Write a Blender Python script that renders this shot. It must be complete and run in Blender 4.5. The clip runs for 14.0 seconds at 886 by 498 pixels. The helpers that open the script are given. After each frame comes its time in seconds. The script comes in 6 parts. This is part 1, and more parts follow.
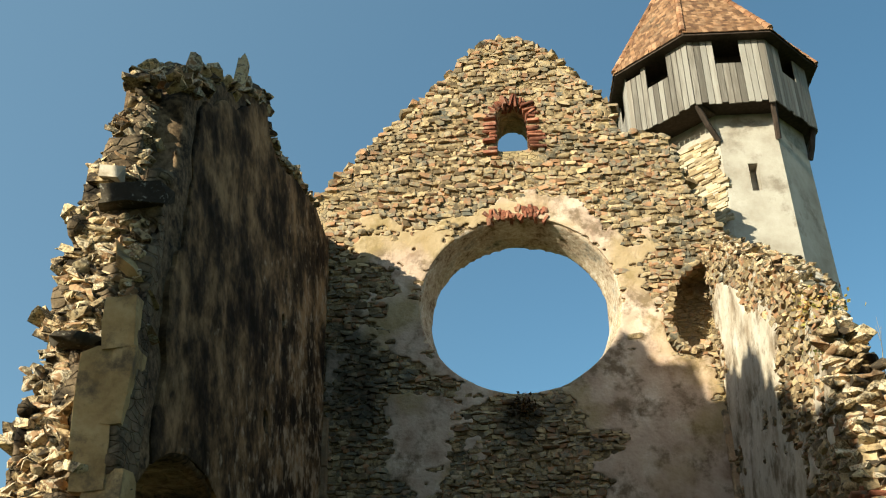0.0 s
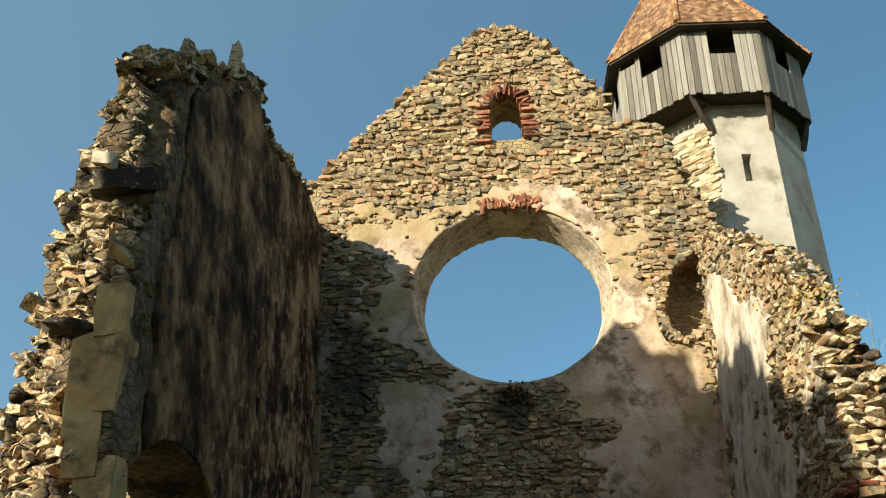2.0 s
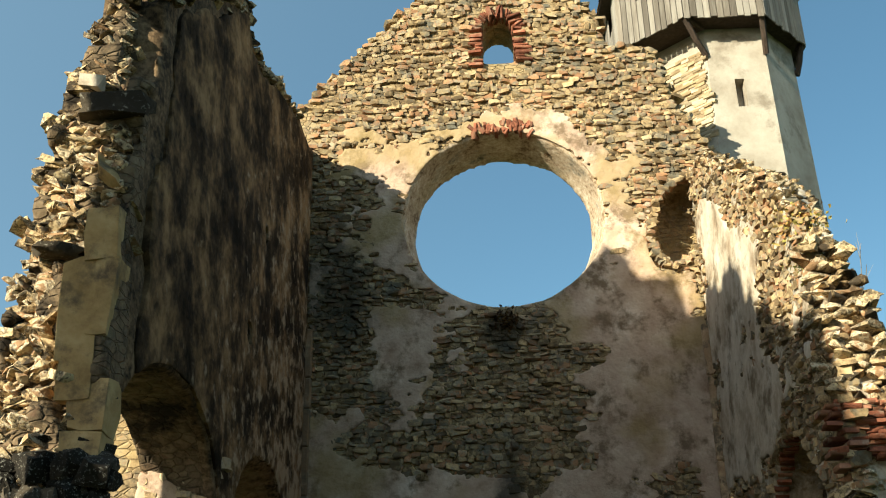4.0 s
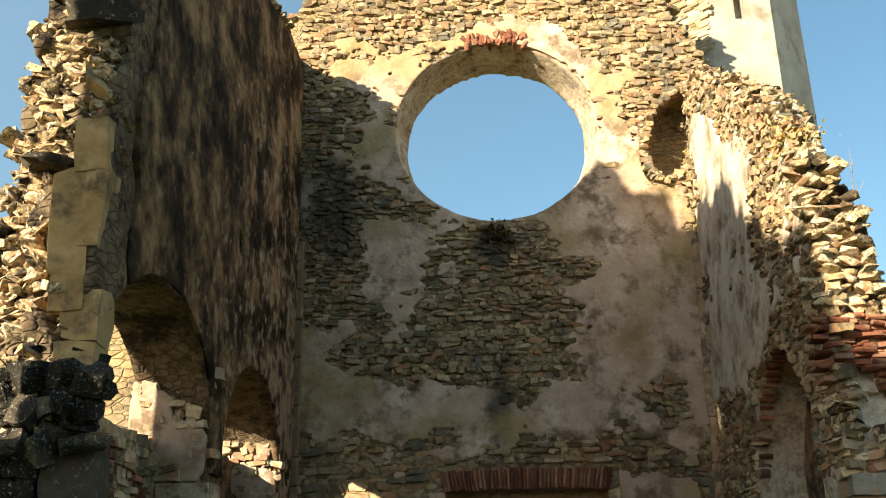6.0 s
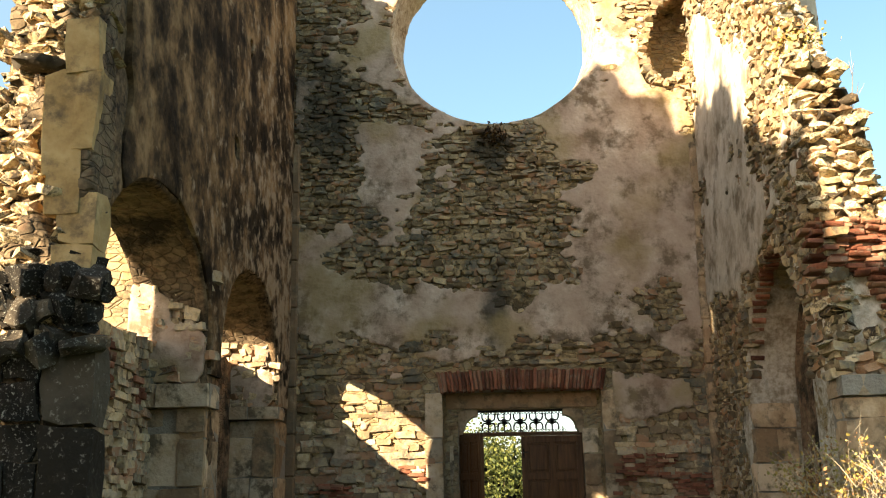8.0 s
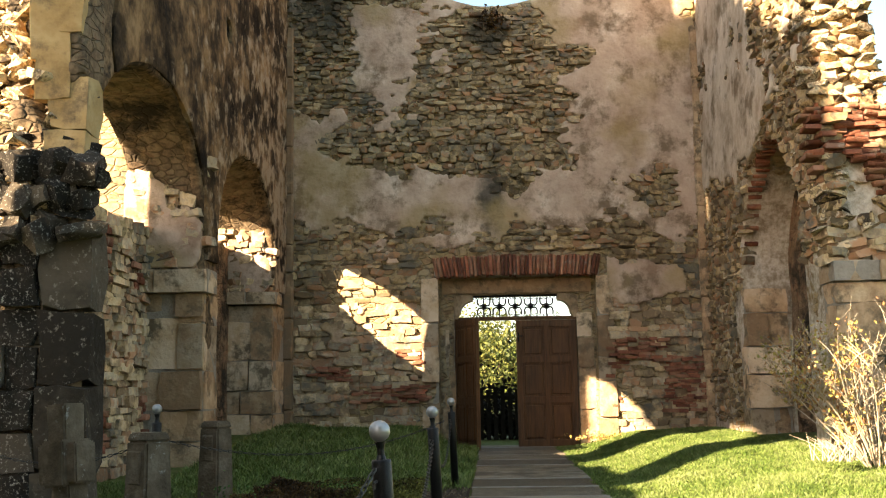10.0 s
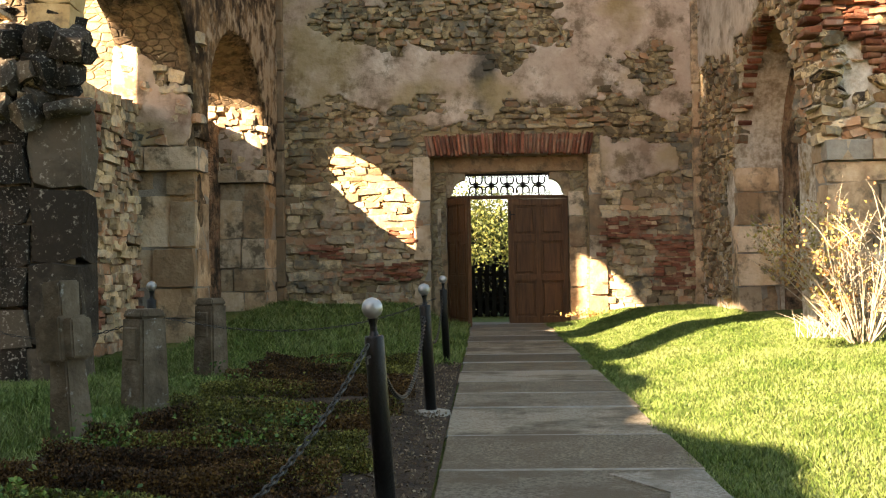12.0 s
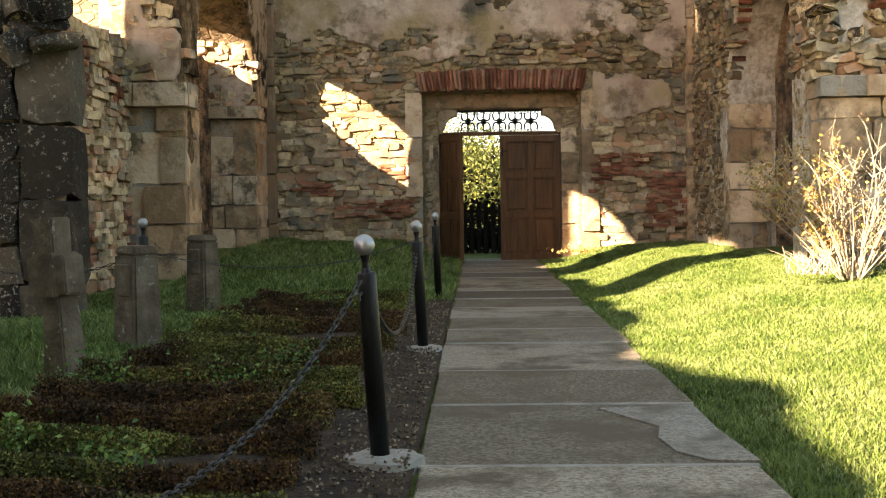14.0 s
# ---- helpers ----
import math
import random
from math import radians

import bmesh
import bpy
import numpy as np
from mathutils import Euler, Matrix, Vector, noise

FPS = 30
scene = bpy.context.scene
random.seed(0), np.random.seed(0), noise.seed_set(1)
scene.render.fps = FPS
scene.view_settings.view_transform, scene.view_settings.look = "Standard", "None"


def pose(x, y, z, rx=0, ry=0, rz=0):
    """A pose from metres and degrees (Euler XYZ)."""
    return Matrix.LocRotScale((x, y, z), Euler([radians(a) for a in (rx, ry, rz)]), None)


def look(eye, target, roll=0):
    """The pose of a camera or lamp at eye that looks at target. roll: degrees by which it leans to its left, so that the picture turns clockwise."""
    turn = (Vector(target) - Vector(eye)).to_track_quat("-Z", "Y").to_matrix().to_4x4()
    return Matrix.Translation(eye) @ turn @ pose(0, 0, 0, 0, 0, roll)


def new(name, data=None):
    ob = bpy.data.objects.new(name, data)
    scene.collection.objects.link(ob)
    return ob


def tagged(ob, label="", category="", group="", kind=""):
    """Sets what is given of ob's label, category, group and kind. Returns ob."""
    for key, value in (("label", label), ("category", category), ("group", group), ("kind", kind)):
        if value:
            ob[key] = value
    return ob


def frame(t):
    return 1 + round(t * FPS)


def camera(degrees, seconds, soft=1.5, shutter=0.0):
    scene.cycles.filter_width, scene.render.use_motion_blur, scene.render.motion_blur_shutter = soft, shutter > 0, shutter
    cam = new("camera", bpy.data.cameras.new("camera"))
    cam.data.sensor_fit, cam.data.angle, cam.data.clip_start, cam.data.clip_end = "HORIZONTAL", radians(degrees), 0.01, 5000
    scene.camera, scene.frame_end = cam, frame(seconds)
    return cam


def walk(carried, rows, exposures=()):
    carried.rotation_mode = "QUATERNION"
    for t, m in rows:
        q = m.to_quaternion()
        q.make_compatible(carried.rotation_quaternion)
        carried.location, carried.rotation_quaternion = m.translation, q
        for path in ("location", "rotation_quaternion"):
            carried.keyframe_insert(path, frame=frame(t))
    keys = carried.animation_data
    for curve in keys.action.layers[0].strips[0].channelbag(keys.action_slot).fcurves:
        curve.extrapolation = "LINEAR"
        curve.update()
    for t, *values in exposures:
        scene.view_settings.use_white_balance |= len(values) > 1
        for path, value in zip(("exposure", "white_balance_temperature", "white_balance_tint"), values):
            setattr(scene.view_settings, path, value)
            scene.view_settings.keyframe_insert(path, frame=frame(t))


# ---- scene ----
# ---- camera ----
cam = camera(45.7, 14.0, soft=1.15)
EYE = (0.0, 0.0, 1.15)
TURNS = [
    (0.0, 28.46, 1.02, 4.66),
    (0.5, 28.43, 1.01, 4.42),
    (1.0, 28.45, 0.95, 4.40),
    (1.5, 28.29, 0.92, 4.33),
    (2.0, 27.83, 0.89, 4.17),
    (2.5, 27.02, 0.92, 4.00),
    (3.0, 25.97, 0.94, 3.91),
    (5.5, 20.19, 0.95, 3.21),
    (6.0, 19.00, 0.86, 3.14),
    (6.5, 17.95, 0.87, 3.09),
    (7.0, 16.63, 0.88, 3.05),
    (7.5, 15.21, 0.89, 2.99),
    (8.0, 13.75, 0.87, 2.93),
    (10.5, 5.95, 0.86, 2.62),
    (11.0, 4.31, 0.80, 2.55),
    (11.5, 2.54, 0.81, 2.45),
    (12.0, 0.93, 0.80, 2.26),
    (12.5, -0.45, 0.77, 2.06),
    (13.0, -1.62, 0.80, 1.93),
    (13.5, -2.38, 0.81, 1.87),
    (14.0, -2.52, 0.79, 1.82),
]
walk(cam, [(t, pose(*EYE, 90 + pitch, roll, yaw)) for t, pitch, roll, yaw in TURNS],
     exposures=[(0.0, 0.92, 5750, 2), (3.0, 0.98, 5850, 2), (5.5, 1.38, 6250, 6), (7.0, 1.85, 6700, 11), (8.0, 2.15, 6950, 13), (10.5, 2.78, 7300, 20), (14.0, 2.92, 7400, 22)])

# ---- world and sun ----
SUN_X, SUN_Z = 0.88, 0.46          # sideways and downward run of the light for one metre ahead
sky_world = bpy.data.worlds.new("sky")
scene.world = sky_world
sky_world.use_nodes = True
nt = sky_world.node_tree
sky = nt.nodes.new("ShaderNodeTexSky")
sky.sky_type, sky.sun_disc = "NISHITA", False
sky.sun_elevation = math.atan(SUN_Z / math.hypot(SUN_X, 1))
sky.sun_rotation = math.atan2(-SUN_X, -1)
sky.air_density, sky.dust_density, sky.ozone_density = 1.0, 0.9, 1.6
pale = nt.nodes.new("ShaderNodeHueSaturation")
pale.inputs["Saturation"].default_value = 1.04
pale.inputs["Hue"].default_value = 0.482
nt.links.new(sky.outputs[0], pale.inputs["Color"])
sky_dir = nt.nodes.new("ShaderNodeTexCoord")
toward = nt.nodes.new("ShaderNodeVectorMath")
toward.operation = "DOT_PRODUCT"
toward.inputs[1].default_value = Vector((-SUN_X, -1, SUN_Z)).normalized()
nt.links.new(sky_dir.outputs["Generated"], toward.inputs[0])
haze = nt.nodes.new("ShaderNodeMapRange")
haze.interpolation_type = "SMOOTHSTEP"
haze.inputs["From Min"].default_value, haze.inputs["From Max"].default_value = -0.72, 0.10
haze.inputs["To Min"].default_value, haze.inputs["To Max"].default_value = 0.0, 0.30
nt.links.new(toward.outputs["Value"], haze.inputs[0])
hazy = nt.nodes.new("ShaderNodeMix")
hazy.data_type = "RGBA"
hazy.inputs[7].default_value = (3.6, 5.0, 6.0, 1)
nt.links.new(haze.outputs[0], hazy.inputs[0])
nt.links.new(pale.outputs[0], hazy.inputs[6])
nt.links.new(hazy.outputs[2], nt.nodes["Background"].inputs[0])
nt.nodes["Background"].inputs[1].default_value = 0.068
sun = new("sun", bpy.data.lights.new("sun", "SUN"))
sun.data.energy, sun.data.angle, sun.data.color = 5.0, radians(0.5), (1.0, 0.86, 0.63)
sun.matrix_world = look((-40 * SUN_X, -40, 40 * SUN_Z), (0, 0, 0))

# ---- materials ----
MATS = {}


def material(name, colours, scale=4.0, rough=0.85, metal=0.0, bump=0.4, bump_scale=30.0, stretch=(1, 1, 1),
             vary="", stain=None, stain_scale=0.7, stain_cut=0.55, detail=6.0):
    """Node material: a ramp of colours over noise, a second layer of stains at a larger scale, and fine relief."""
    m = bpy.data.materials.new(name)
    m.use_nodes = True
    t = m.node_tree
    N, L = t.nodes.new, t.links.new
    b = t.nodes["Principled BSDF"]
    b.inputs["Roughness"].default_value, b.inputs["Metallic"].default_value = rough, metal
    b.inputs["Specular IOR Level"].default_value = 0.25
    geo = N("ShaderNodeNewGeometry")
    mp = N("ShaderNodeMapping")
    mp.inputs["Scale"].default_value = stretch
    L(geo.outputs["Position"], mp.inputs[0])
    n1 = N("ShaderNodeTexNoise")
    n1.inputs["Scale"].default_value, n1.inputs["Detail"].default_value = scale, detail
    n1.inputs["Roughness"].default_value = 0.65
    L(mp.outputs[0], n1.inputs["Vector"])
    ramp = N("ShaderNodeValToRGB")
    e = ramp.color_ramp.elements
    while len(e) < len(colours):
        e.new(0.5)
    for i, c in enumerate(colours):
        e[i].position = 0.32 + 0.36 * i / max(1, len(colours) - 1)
        e[i].color = (*c, 1)
    L(n1.outputs[0], ramp.inputs[0])
    out = ramp.outputs[0]
    if vary:
        if vary == "object":
            r = N("ShaderNodeObjectInfo").outputs["Random"]
        else:
            r = geo.outputs["Random Per Island"]
        add = N("ShaderNodeMath")
        add.operation = "MULTIPLY_ADD"
        add.inputs[1].default_value = 0.42
        add.inputs[2].default_value = -0.21
        L(r, add.inputs[0])
        sm = N("ShaderNodeMath")
        L(add.outputs[0], sm.inputs[0])
        L(n1.outputs[0], sm.inputs[1])
        L(sm.outputs[0], ramp.inputs[0])
        hs = N("ShaderNodeHueSaturation")
        mr = N("ShaderNodeMapRange")
        wn = N("ShaderNodeTexWhiteNoise")
        wn.noise_dimensions = "1D"
        L(r, wn.inputs["W"])
        mr.inputs["To Min"].default_value, mr.inputs["To Max"].default_value = 0.62, 1.3
        L(wn.outputs[0], mr.inputs[0])
        L(mr.outputs[0], hs.inputs["Value"])
        L(out, hs.inputs["Color"])
        out = hs.outputs[0]
    if stain:
        n2 = N("ShaderNodeTexNoise")
        n2.inputs["Scale"].default_value, n2.inputs["Detail"].default_value = stain_scale, 8
        n2.inputs["Roughness"].default_value = 0.7
        L(mp.outputs[0], n2.inputs["Vector"])
        cut = N("ShaderNodeMapRange")
        cut.inputs["From Min"].default_value, cut.inputs["From Max"].default_value = stain_cut - 0.05, stain_cut + 0.07
        L(n2.outputs[0], cut.inputs[0])
        mx = N("ShaderNodeMix")
        mx.data_type = "RGBA"
        L(cut.outputs[0], mx.inputs[0])
        L(out, mx.inputs[6])
        mx.inputs[7].default_value = (*stain, 1)
        out = mx.outputs[2]
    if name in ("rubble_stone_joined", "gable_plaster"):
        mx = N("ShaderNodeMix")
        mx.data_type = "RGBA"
        L(runoff_and_shade(t, geo.outputs["Position"]), mx.inputs[0])
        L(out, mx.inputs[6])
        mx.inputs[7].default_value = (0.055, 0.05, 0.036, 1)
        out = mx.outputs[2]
    if name == "gable_plaster":
        n4 = N("ShaderNodeTexNoise")
        n4.inputs["Scale"].default_value, n4.inputs["Detail"].default_value = 0.8, 7
        L(geo.outputs["Position"], n4.inputs["Vector"])
        cut = N("ShaderNodeMapRange")
        cut.inputs["From Min"].default_value, cut.inputs["From Max"].default_value, cut.inputs["To Max"].default_value = 0.50, 0.64, 0.65
        sep = N("ShaderNodeSeparateXYZ")
        L(geo.outputs["Position"], sep.inputs[0])
        high = N("ShaderNodeMapRange")      # yellow lichen, with the sunlit upper wall's warm tone put into its colour
        high.inputs["From Min"].default_value, high.inputs["From Max"].default_value, high.inputs["To Max"].default_value = 9.0, 12.0, 0.10
        L(sep.outputs[2], high.inputs[0])
        both = N("ShaderNodeMath")
        L(n4.outputs[0], both.inputs[0])
        L(high.outputs[0], both.inputs[1])
        L(both.outputs[0], cut.inputs[0])
        mx = N("ShaderNodeMix")
        mx.data_type = "RGBA"
        L(cut.outputs[0], mx.inputs[0])
        L(out, mx.inputs[6])
        mx.inputs[7].default_value = (0.34, 0.245, 0.10, 1)
        out = mx.outputs[2]
    L(out, b.inputs["Base Color"])
    if bump:
        n3 = N("ShaderNodeTexNoise")
        n3.inputs["Scale"].default_value, n3.inputs["Detail"].default_value = bump_scale, 5
        L(mp.outputs[0], n3.inputs["Vector"])
        bp = N("ShaderNodeBump")
        bp.inputs["Strength"].default_value, bp.inputs["Distance"].default_value = bump, 0.03
        L(n3.outputs[0], bp.inputs["Height"])
        L(bp.outputs[0], b.inputs["Normal"])
    MATS[name] = m
    return m


def runoff_and_shade(t, src):
    """Dark damp streak below the gable's round window, and a mossy corner patch deepened to imitate the shade there."""
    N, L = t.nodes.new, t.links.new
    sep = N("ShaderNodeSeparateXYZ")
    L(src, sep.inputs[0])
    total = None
    # the last oval is the corner moss, darkened further to stand for shade
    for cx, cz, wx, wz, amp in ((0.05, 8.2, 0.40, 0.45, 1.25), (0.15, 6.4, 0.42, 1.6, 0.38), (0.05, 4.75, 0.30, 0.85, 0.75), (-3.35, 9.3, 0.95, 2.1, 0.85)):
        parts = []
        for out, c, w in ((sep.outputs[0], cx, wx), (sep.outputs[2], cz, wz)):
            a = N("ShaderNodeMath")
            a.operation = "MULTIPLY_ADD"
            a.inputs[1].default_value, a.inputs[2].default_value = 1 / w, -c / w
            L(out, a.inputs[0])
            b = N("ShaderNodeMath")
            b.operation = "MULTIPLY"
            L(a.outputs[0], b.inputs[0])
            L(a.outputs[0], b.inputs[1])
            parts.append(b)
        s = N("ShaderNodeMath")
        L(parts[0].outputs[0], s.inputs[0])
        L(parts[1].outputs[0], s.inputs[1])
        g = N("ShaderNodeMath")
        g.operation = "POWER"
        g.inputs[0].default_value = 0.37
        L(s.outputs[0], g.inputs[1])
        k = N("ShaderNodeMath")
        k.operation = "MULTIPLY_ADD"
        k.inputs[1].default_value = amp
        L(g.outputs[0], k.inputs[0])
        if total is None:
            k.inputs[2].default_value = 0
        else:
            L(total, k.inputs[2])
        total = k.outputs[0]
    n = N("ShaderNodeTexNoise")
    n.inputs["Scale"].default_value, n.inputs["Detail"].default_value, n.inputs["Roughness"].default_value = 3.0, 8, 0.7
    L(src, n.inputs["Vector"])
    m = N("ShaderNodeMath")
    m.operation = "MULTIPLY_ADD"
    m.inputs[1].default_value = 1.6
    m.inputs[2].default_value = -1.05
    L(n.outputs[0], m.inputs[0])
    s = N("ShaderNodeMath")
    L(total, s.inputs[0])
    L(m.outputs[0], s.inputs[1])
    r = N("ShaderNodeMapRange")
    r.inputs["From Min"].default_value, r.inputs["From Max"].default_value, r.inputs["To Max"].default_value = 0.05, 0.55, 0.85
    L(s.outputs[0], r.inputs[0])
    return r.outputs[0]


def masonry(name, rubble, plaster, streak=(0.1, 0.085, 0.065), streak_cut=0.6, mapping=(1, 1, 1), streak_scale=1.1, coat_scale=2.2):
    """Rubble core and plaster coats, told apart by the mesh's 'plaster' attribute, with dark weather stains."""
    m = bpy.data.materials.new(name)
    m.use_nodes = True
    t = m.node_tree
    N, L = t.nodes.new, t.links.new
    b = t.nodes["Principled BSDF"]
    b.inputs["Roughness"].default_value = 0.93
    b.inputs["Specular IOR Level"].default_value = 0.15
    geo = N("ShaderNodeNewGeometry")
    mp = N("ShaderNodeMapping")
    mp.inputs["Scale"].default_value = mapping
    L(geo.outputs["Position"], mp.inputs[0])

    def noise_tex(scale, detail=7.0, rough=0.65, src=None):
        n = N("ShaderNodeTexNoise")
        n.inputs["Scale"].default_value, n.inputs["Detail"].default_value, n.inputs["Roughness"].default_value = scale, detail, rough
        L(src or mp.outputs[0], n.inputs["Vector"])
        return n.outputs[0]

    def ramp(src, cols, lo=0.33, hi=0.67):
        r = N("ShaderNodeValToRGB")
        e = r.color_ramp.elements
        while len(e) < len(cols):
            e.new(0.5)
        for i, c in enumerate(cols):
            e[i].position, e[i].color = lo + (hi - lo) * i / (len(cols) - 1), (*c, 1)
        L(src, r.inputs[0])
        return r.outputs[0]

    def mix(f, a, c):
        x = N("ShaderNodeMix")
        x.data_type = "RGBA"
        L(f, x.inputs[0])
        L(a, x.inputs[6])
        if isinstance(c, tuple):
            x.inputs[7].default_value = (*c, 1)
        else:
            L(c, x.inputs[7])
        return x.outputs[2]

    def step(src, at, w=0.05):
        r = N("ShaderNodeMapRange")
        r.inputs["From Min"].default_value, r.inputs["From Max"].default_value = at - w, at + w
        L(src, r.inputs[0])
        return r.outputs[0]

    at = N("ShaderNodeAttribute")
    at.attribute_name = "plaster"
    # small stones of the rubble, flat in their courses
    mv = N("ShaderNodeMapping")
    mv.inputs["Scale"].default_value = (6.5, 6.5, 13.0)
    L(geo.outputs["Position"], mv.inputs[0])
    warp = N("ShaderNodeMix")
    warp.data_type = "VECTOR"
    warp.inputs[0].default_value = 0.22
    nw = N("ShaderNodeTexNoise")
    nw.inputs["Scale"].default_value = 2.5
    L(geo.outputs["Position"], nw.inputs["Vector"])
    L(mv.outputs[0], warp.inputs[4])
    L(nw.outputs["Color"], warp.inputs[5])
    vo = N("ShaderNodeTexVoronoi")
    vo.feature = "DISTANCE_TO_EDGE"
    vo.inputs["Scale"].default_value = 1.0
    L(warp.outputs[1], vo.inputs["Vector"])
    vc = N("ShaderNodeTexVoronoi")
    vc.inputs["Scale"].default_value = 1.0
    L(warp.outputs[1], vc.inputs["Vector"])
    grey = N("ShaderNodeSeparateColor")
    L(vc.outputs["Color"], grey.inputs[0])
    stone = ramp(grey.outputs[0], rubble, 0.05, 0.95)
    joint = step(vo.outputs[0], 0.04, 0.06)
    dark = N("ShaderNodeRGB")
    dark.outputs[0].default_value = (*[0.25 * a + 0.75 * c for a, c in zip(rubble[0], rubble[1])], 1)
    rub = mix(joint, dark.outputs[0], stone)
    soft = N("ShaderNodeMix")      # mortar smeared over the stones
    soft.data_type = "RGBA"
    soft.inputs[0].default_value = 0.62
    L(rub, soft.inputs[6])
    L(ramp(noise_tex(5.0), rubble), soft.inputs[7])
    rub = soft.outputs[2]
    fine = noise_tex(9.0)
    mot = N("ShaderNodeMath")
    mot.operation = "MULTIPLY_ADD"
    mot.inputs[1].default_value = 0.45
    L(noise_tex(13.0, 6), mot.inputs[0])
    sc = N("ShaderNodeMath")
    sc.operation = "MULTIPLY"
    sc.inputs[1].default_value = 0.58
    L(noise_tex(coat_scale), sc.inputs[0])
    L(sc.outputs[0], mot.inputs[2])
    pl = ramp(mot.outputs[0], plaster, 0.42, 0.61)
    # ragged edge of the plaster coat
    rag = N("ShaderNodeMath")
    rag.operation = "MULTIPLY_ADD"
    rag.inputs[1].default_value = 0.5
    L(noise_tex(5.0, 8), rag.inputs[0])
    L(at.outputs["Fac"], rag.inputs[2])
    coat = step(rag.outputs[0], 0.75, 0.03)
    col = mix(coat, rub, pl)
    st = step(noise_tex(streak_scale, 9, 0.72), streak_cut, 0.06)
    col = mix(st, col, streak)
    if name == "wall_masonry":
        yel = step(noise_tex(0.9, 5, 0.6), 0.60, 0.10)
        half = N("ShaderNodeMath")
        half.operation = "MULTIPLY"
        half.inputs[1].default_value = 0.35
        L(yel, half.inputs[0])
        col = mix(half.outputs[0], col, (0.36, 0.28, 0.10))
        col = mix(runoff_and_shade(t, geo.outputs["Position"]), col, (0.055, 0.05, 0.036))
    L(col, b.inputs["Base Color"])
    hgt = N("ShaderNodeMath")
    hgt.operation = "MULTIPLY_ADD"
    hgt.inputs[1].default_value = 0.8
    L(fine, hgt.inputs[0])
    h2 = N("ShaderNodeMix")
    L(coat, h2.inputs[0])
    L(joint, h2.inputs[2])
    h2.inputs[3].default_value = 1.3
    L(h2.outputs[0], hgt.inputs[2])
    bp = N("ShaderNodeBump")
    bp.inputs["Strength"].default_value, bp.inputs["Distance"].default_value = 0.9, 0.035
    L(hgt.outputs[0], bp.inputs["Height"])
    L(bp.outputs[0], b.inputs["Normal"])
    return m


def weathered_shaded_coat(name):
    """Old plaster gone black and brown, its base darkened further to imitate shade, flaked to pale lime in spots."""
    m = bpy.data.materials.new(name)
    m.use_nodes = True
    t = m.node_tree
    N, L = t.nodes.new, t.links.new
    b = t.nodes["Principled BSDF"]
    b.inputs["Roughness"].default_value, b.inputs["Specular IOR Level"].default_value = 0.95, 0.1
    geo = N("ShaderNodeNewGeometry")

    def tex(scale, detail, rough):
        n = N("ShaderNodeTexNoise")
        n.inputs["Scale"].default_value, n.inputs["Detail"].default_value, n.inputs["Roughness"].default_value = scale, detail, rough
        L(geo.outputs["Position"], n.inputs["Vector"])
        return n.outputs[0]

    def blend(f, a, c):
        x = N("ShaderNodeMix")
        x.data_type = "RGBA"
        L(f, x.inputs[0])
        L(a, x.inputs[6])
        x.inputs[7].default_value = (*c, 1)
        return x.outputs[2]

    def cut(src, lo, hi):
        r = N("ShaderNodeMapRange")
        r.inputs["From Min"].default_value, r.inputs["From Max"].default_value = lo, hi
        L(src, r.inputs[0])
        return r.outputs[0]

    def weighted(a, ka, c, kc, off):
        p, q = N("ShaderNodeMath"), N("ShaderNodeMath")
        p.operation = q.operation = "MULTIPLY_ADD"
        p.inputs[1].default_value, p.inputs[2].default_value = ka, off
        q.inputs[1].default_value = kc
        L(a, p.inputs[0])
        L(c, q.inputs[0])
        L(p.outputs[0], q.inputs[2])
        return q.outputs[0]

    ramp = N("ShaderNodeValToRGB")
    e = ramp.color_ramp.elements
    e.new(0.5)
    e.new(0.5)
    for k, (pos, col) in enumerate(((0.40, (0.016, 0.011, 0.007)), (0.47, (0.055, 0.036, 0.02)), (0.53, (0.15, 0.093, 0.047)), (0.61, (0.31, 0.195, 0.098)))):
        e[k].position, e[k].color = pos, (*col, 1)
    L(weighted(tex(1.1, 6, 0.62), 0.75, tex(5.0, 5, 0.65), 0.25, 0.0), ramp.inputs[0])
    # lime flakes thicken towards the gable and lower down
    sep = N("ShaderNodeSeparateXYZ")
    L(geo.outputs["Position"], sep.inputs[0])
    zone = weighted(cut(sep.outputs[1], 11.0, 18.0), 0.16, cut(sep.outputs[2], 10.5, 4.5), 0.10, -0.13)
    flake = cut(weighted(weighted(tex(3.8, 4, 0.62), 0.75, tex(1.1, 3, 0.5), 0.25, 0.0), 1.0, zone, 1.0, 0.0), 0.57, 0.68)
    col = blend(flake, ramp.outputs[0], (0.36, 0.275, 0.185))
    L(col, b.inputs["Base Color"])
    bp = N("ShaderNodeBump")
    bp.inputs["Strength"].default_value, bp.inputs["Distance"].default_value = 0.8, 0.03
    L(weighted(tex(7.0, 6, 0.6), 0.7, flake, 0.5, 0.0), bp.inputs["Height"])
    L(bp.outputs[0], b.inputs["Normal"])
    return m


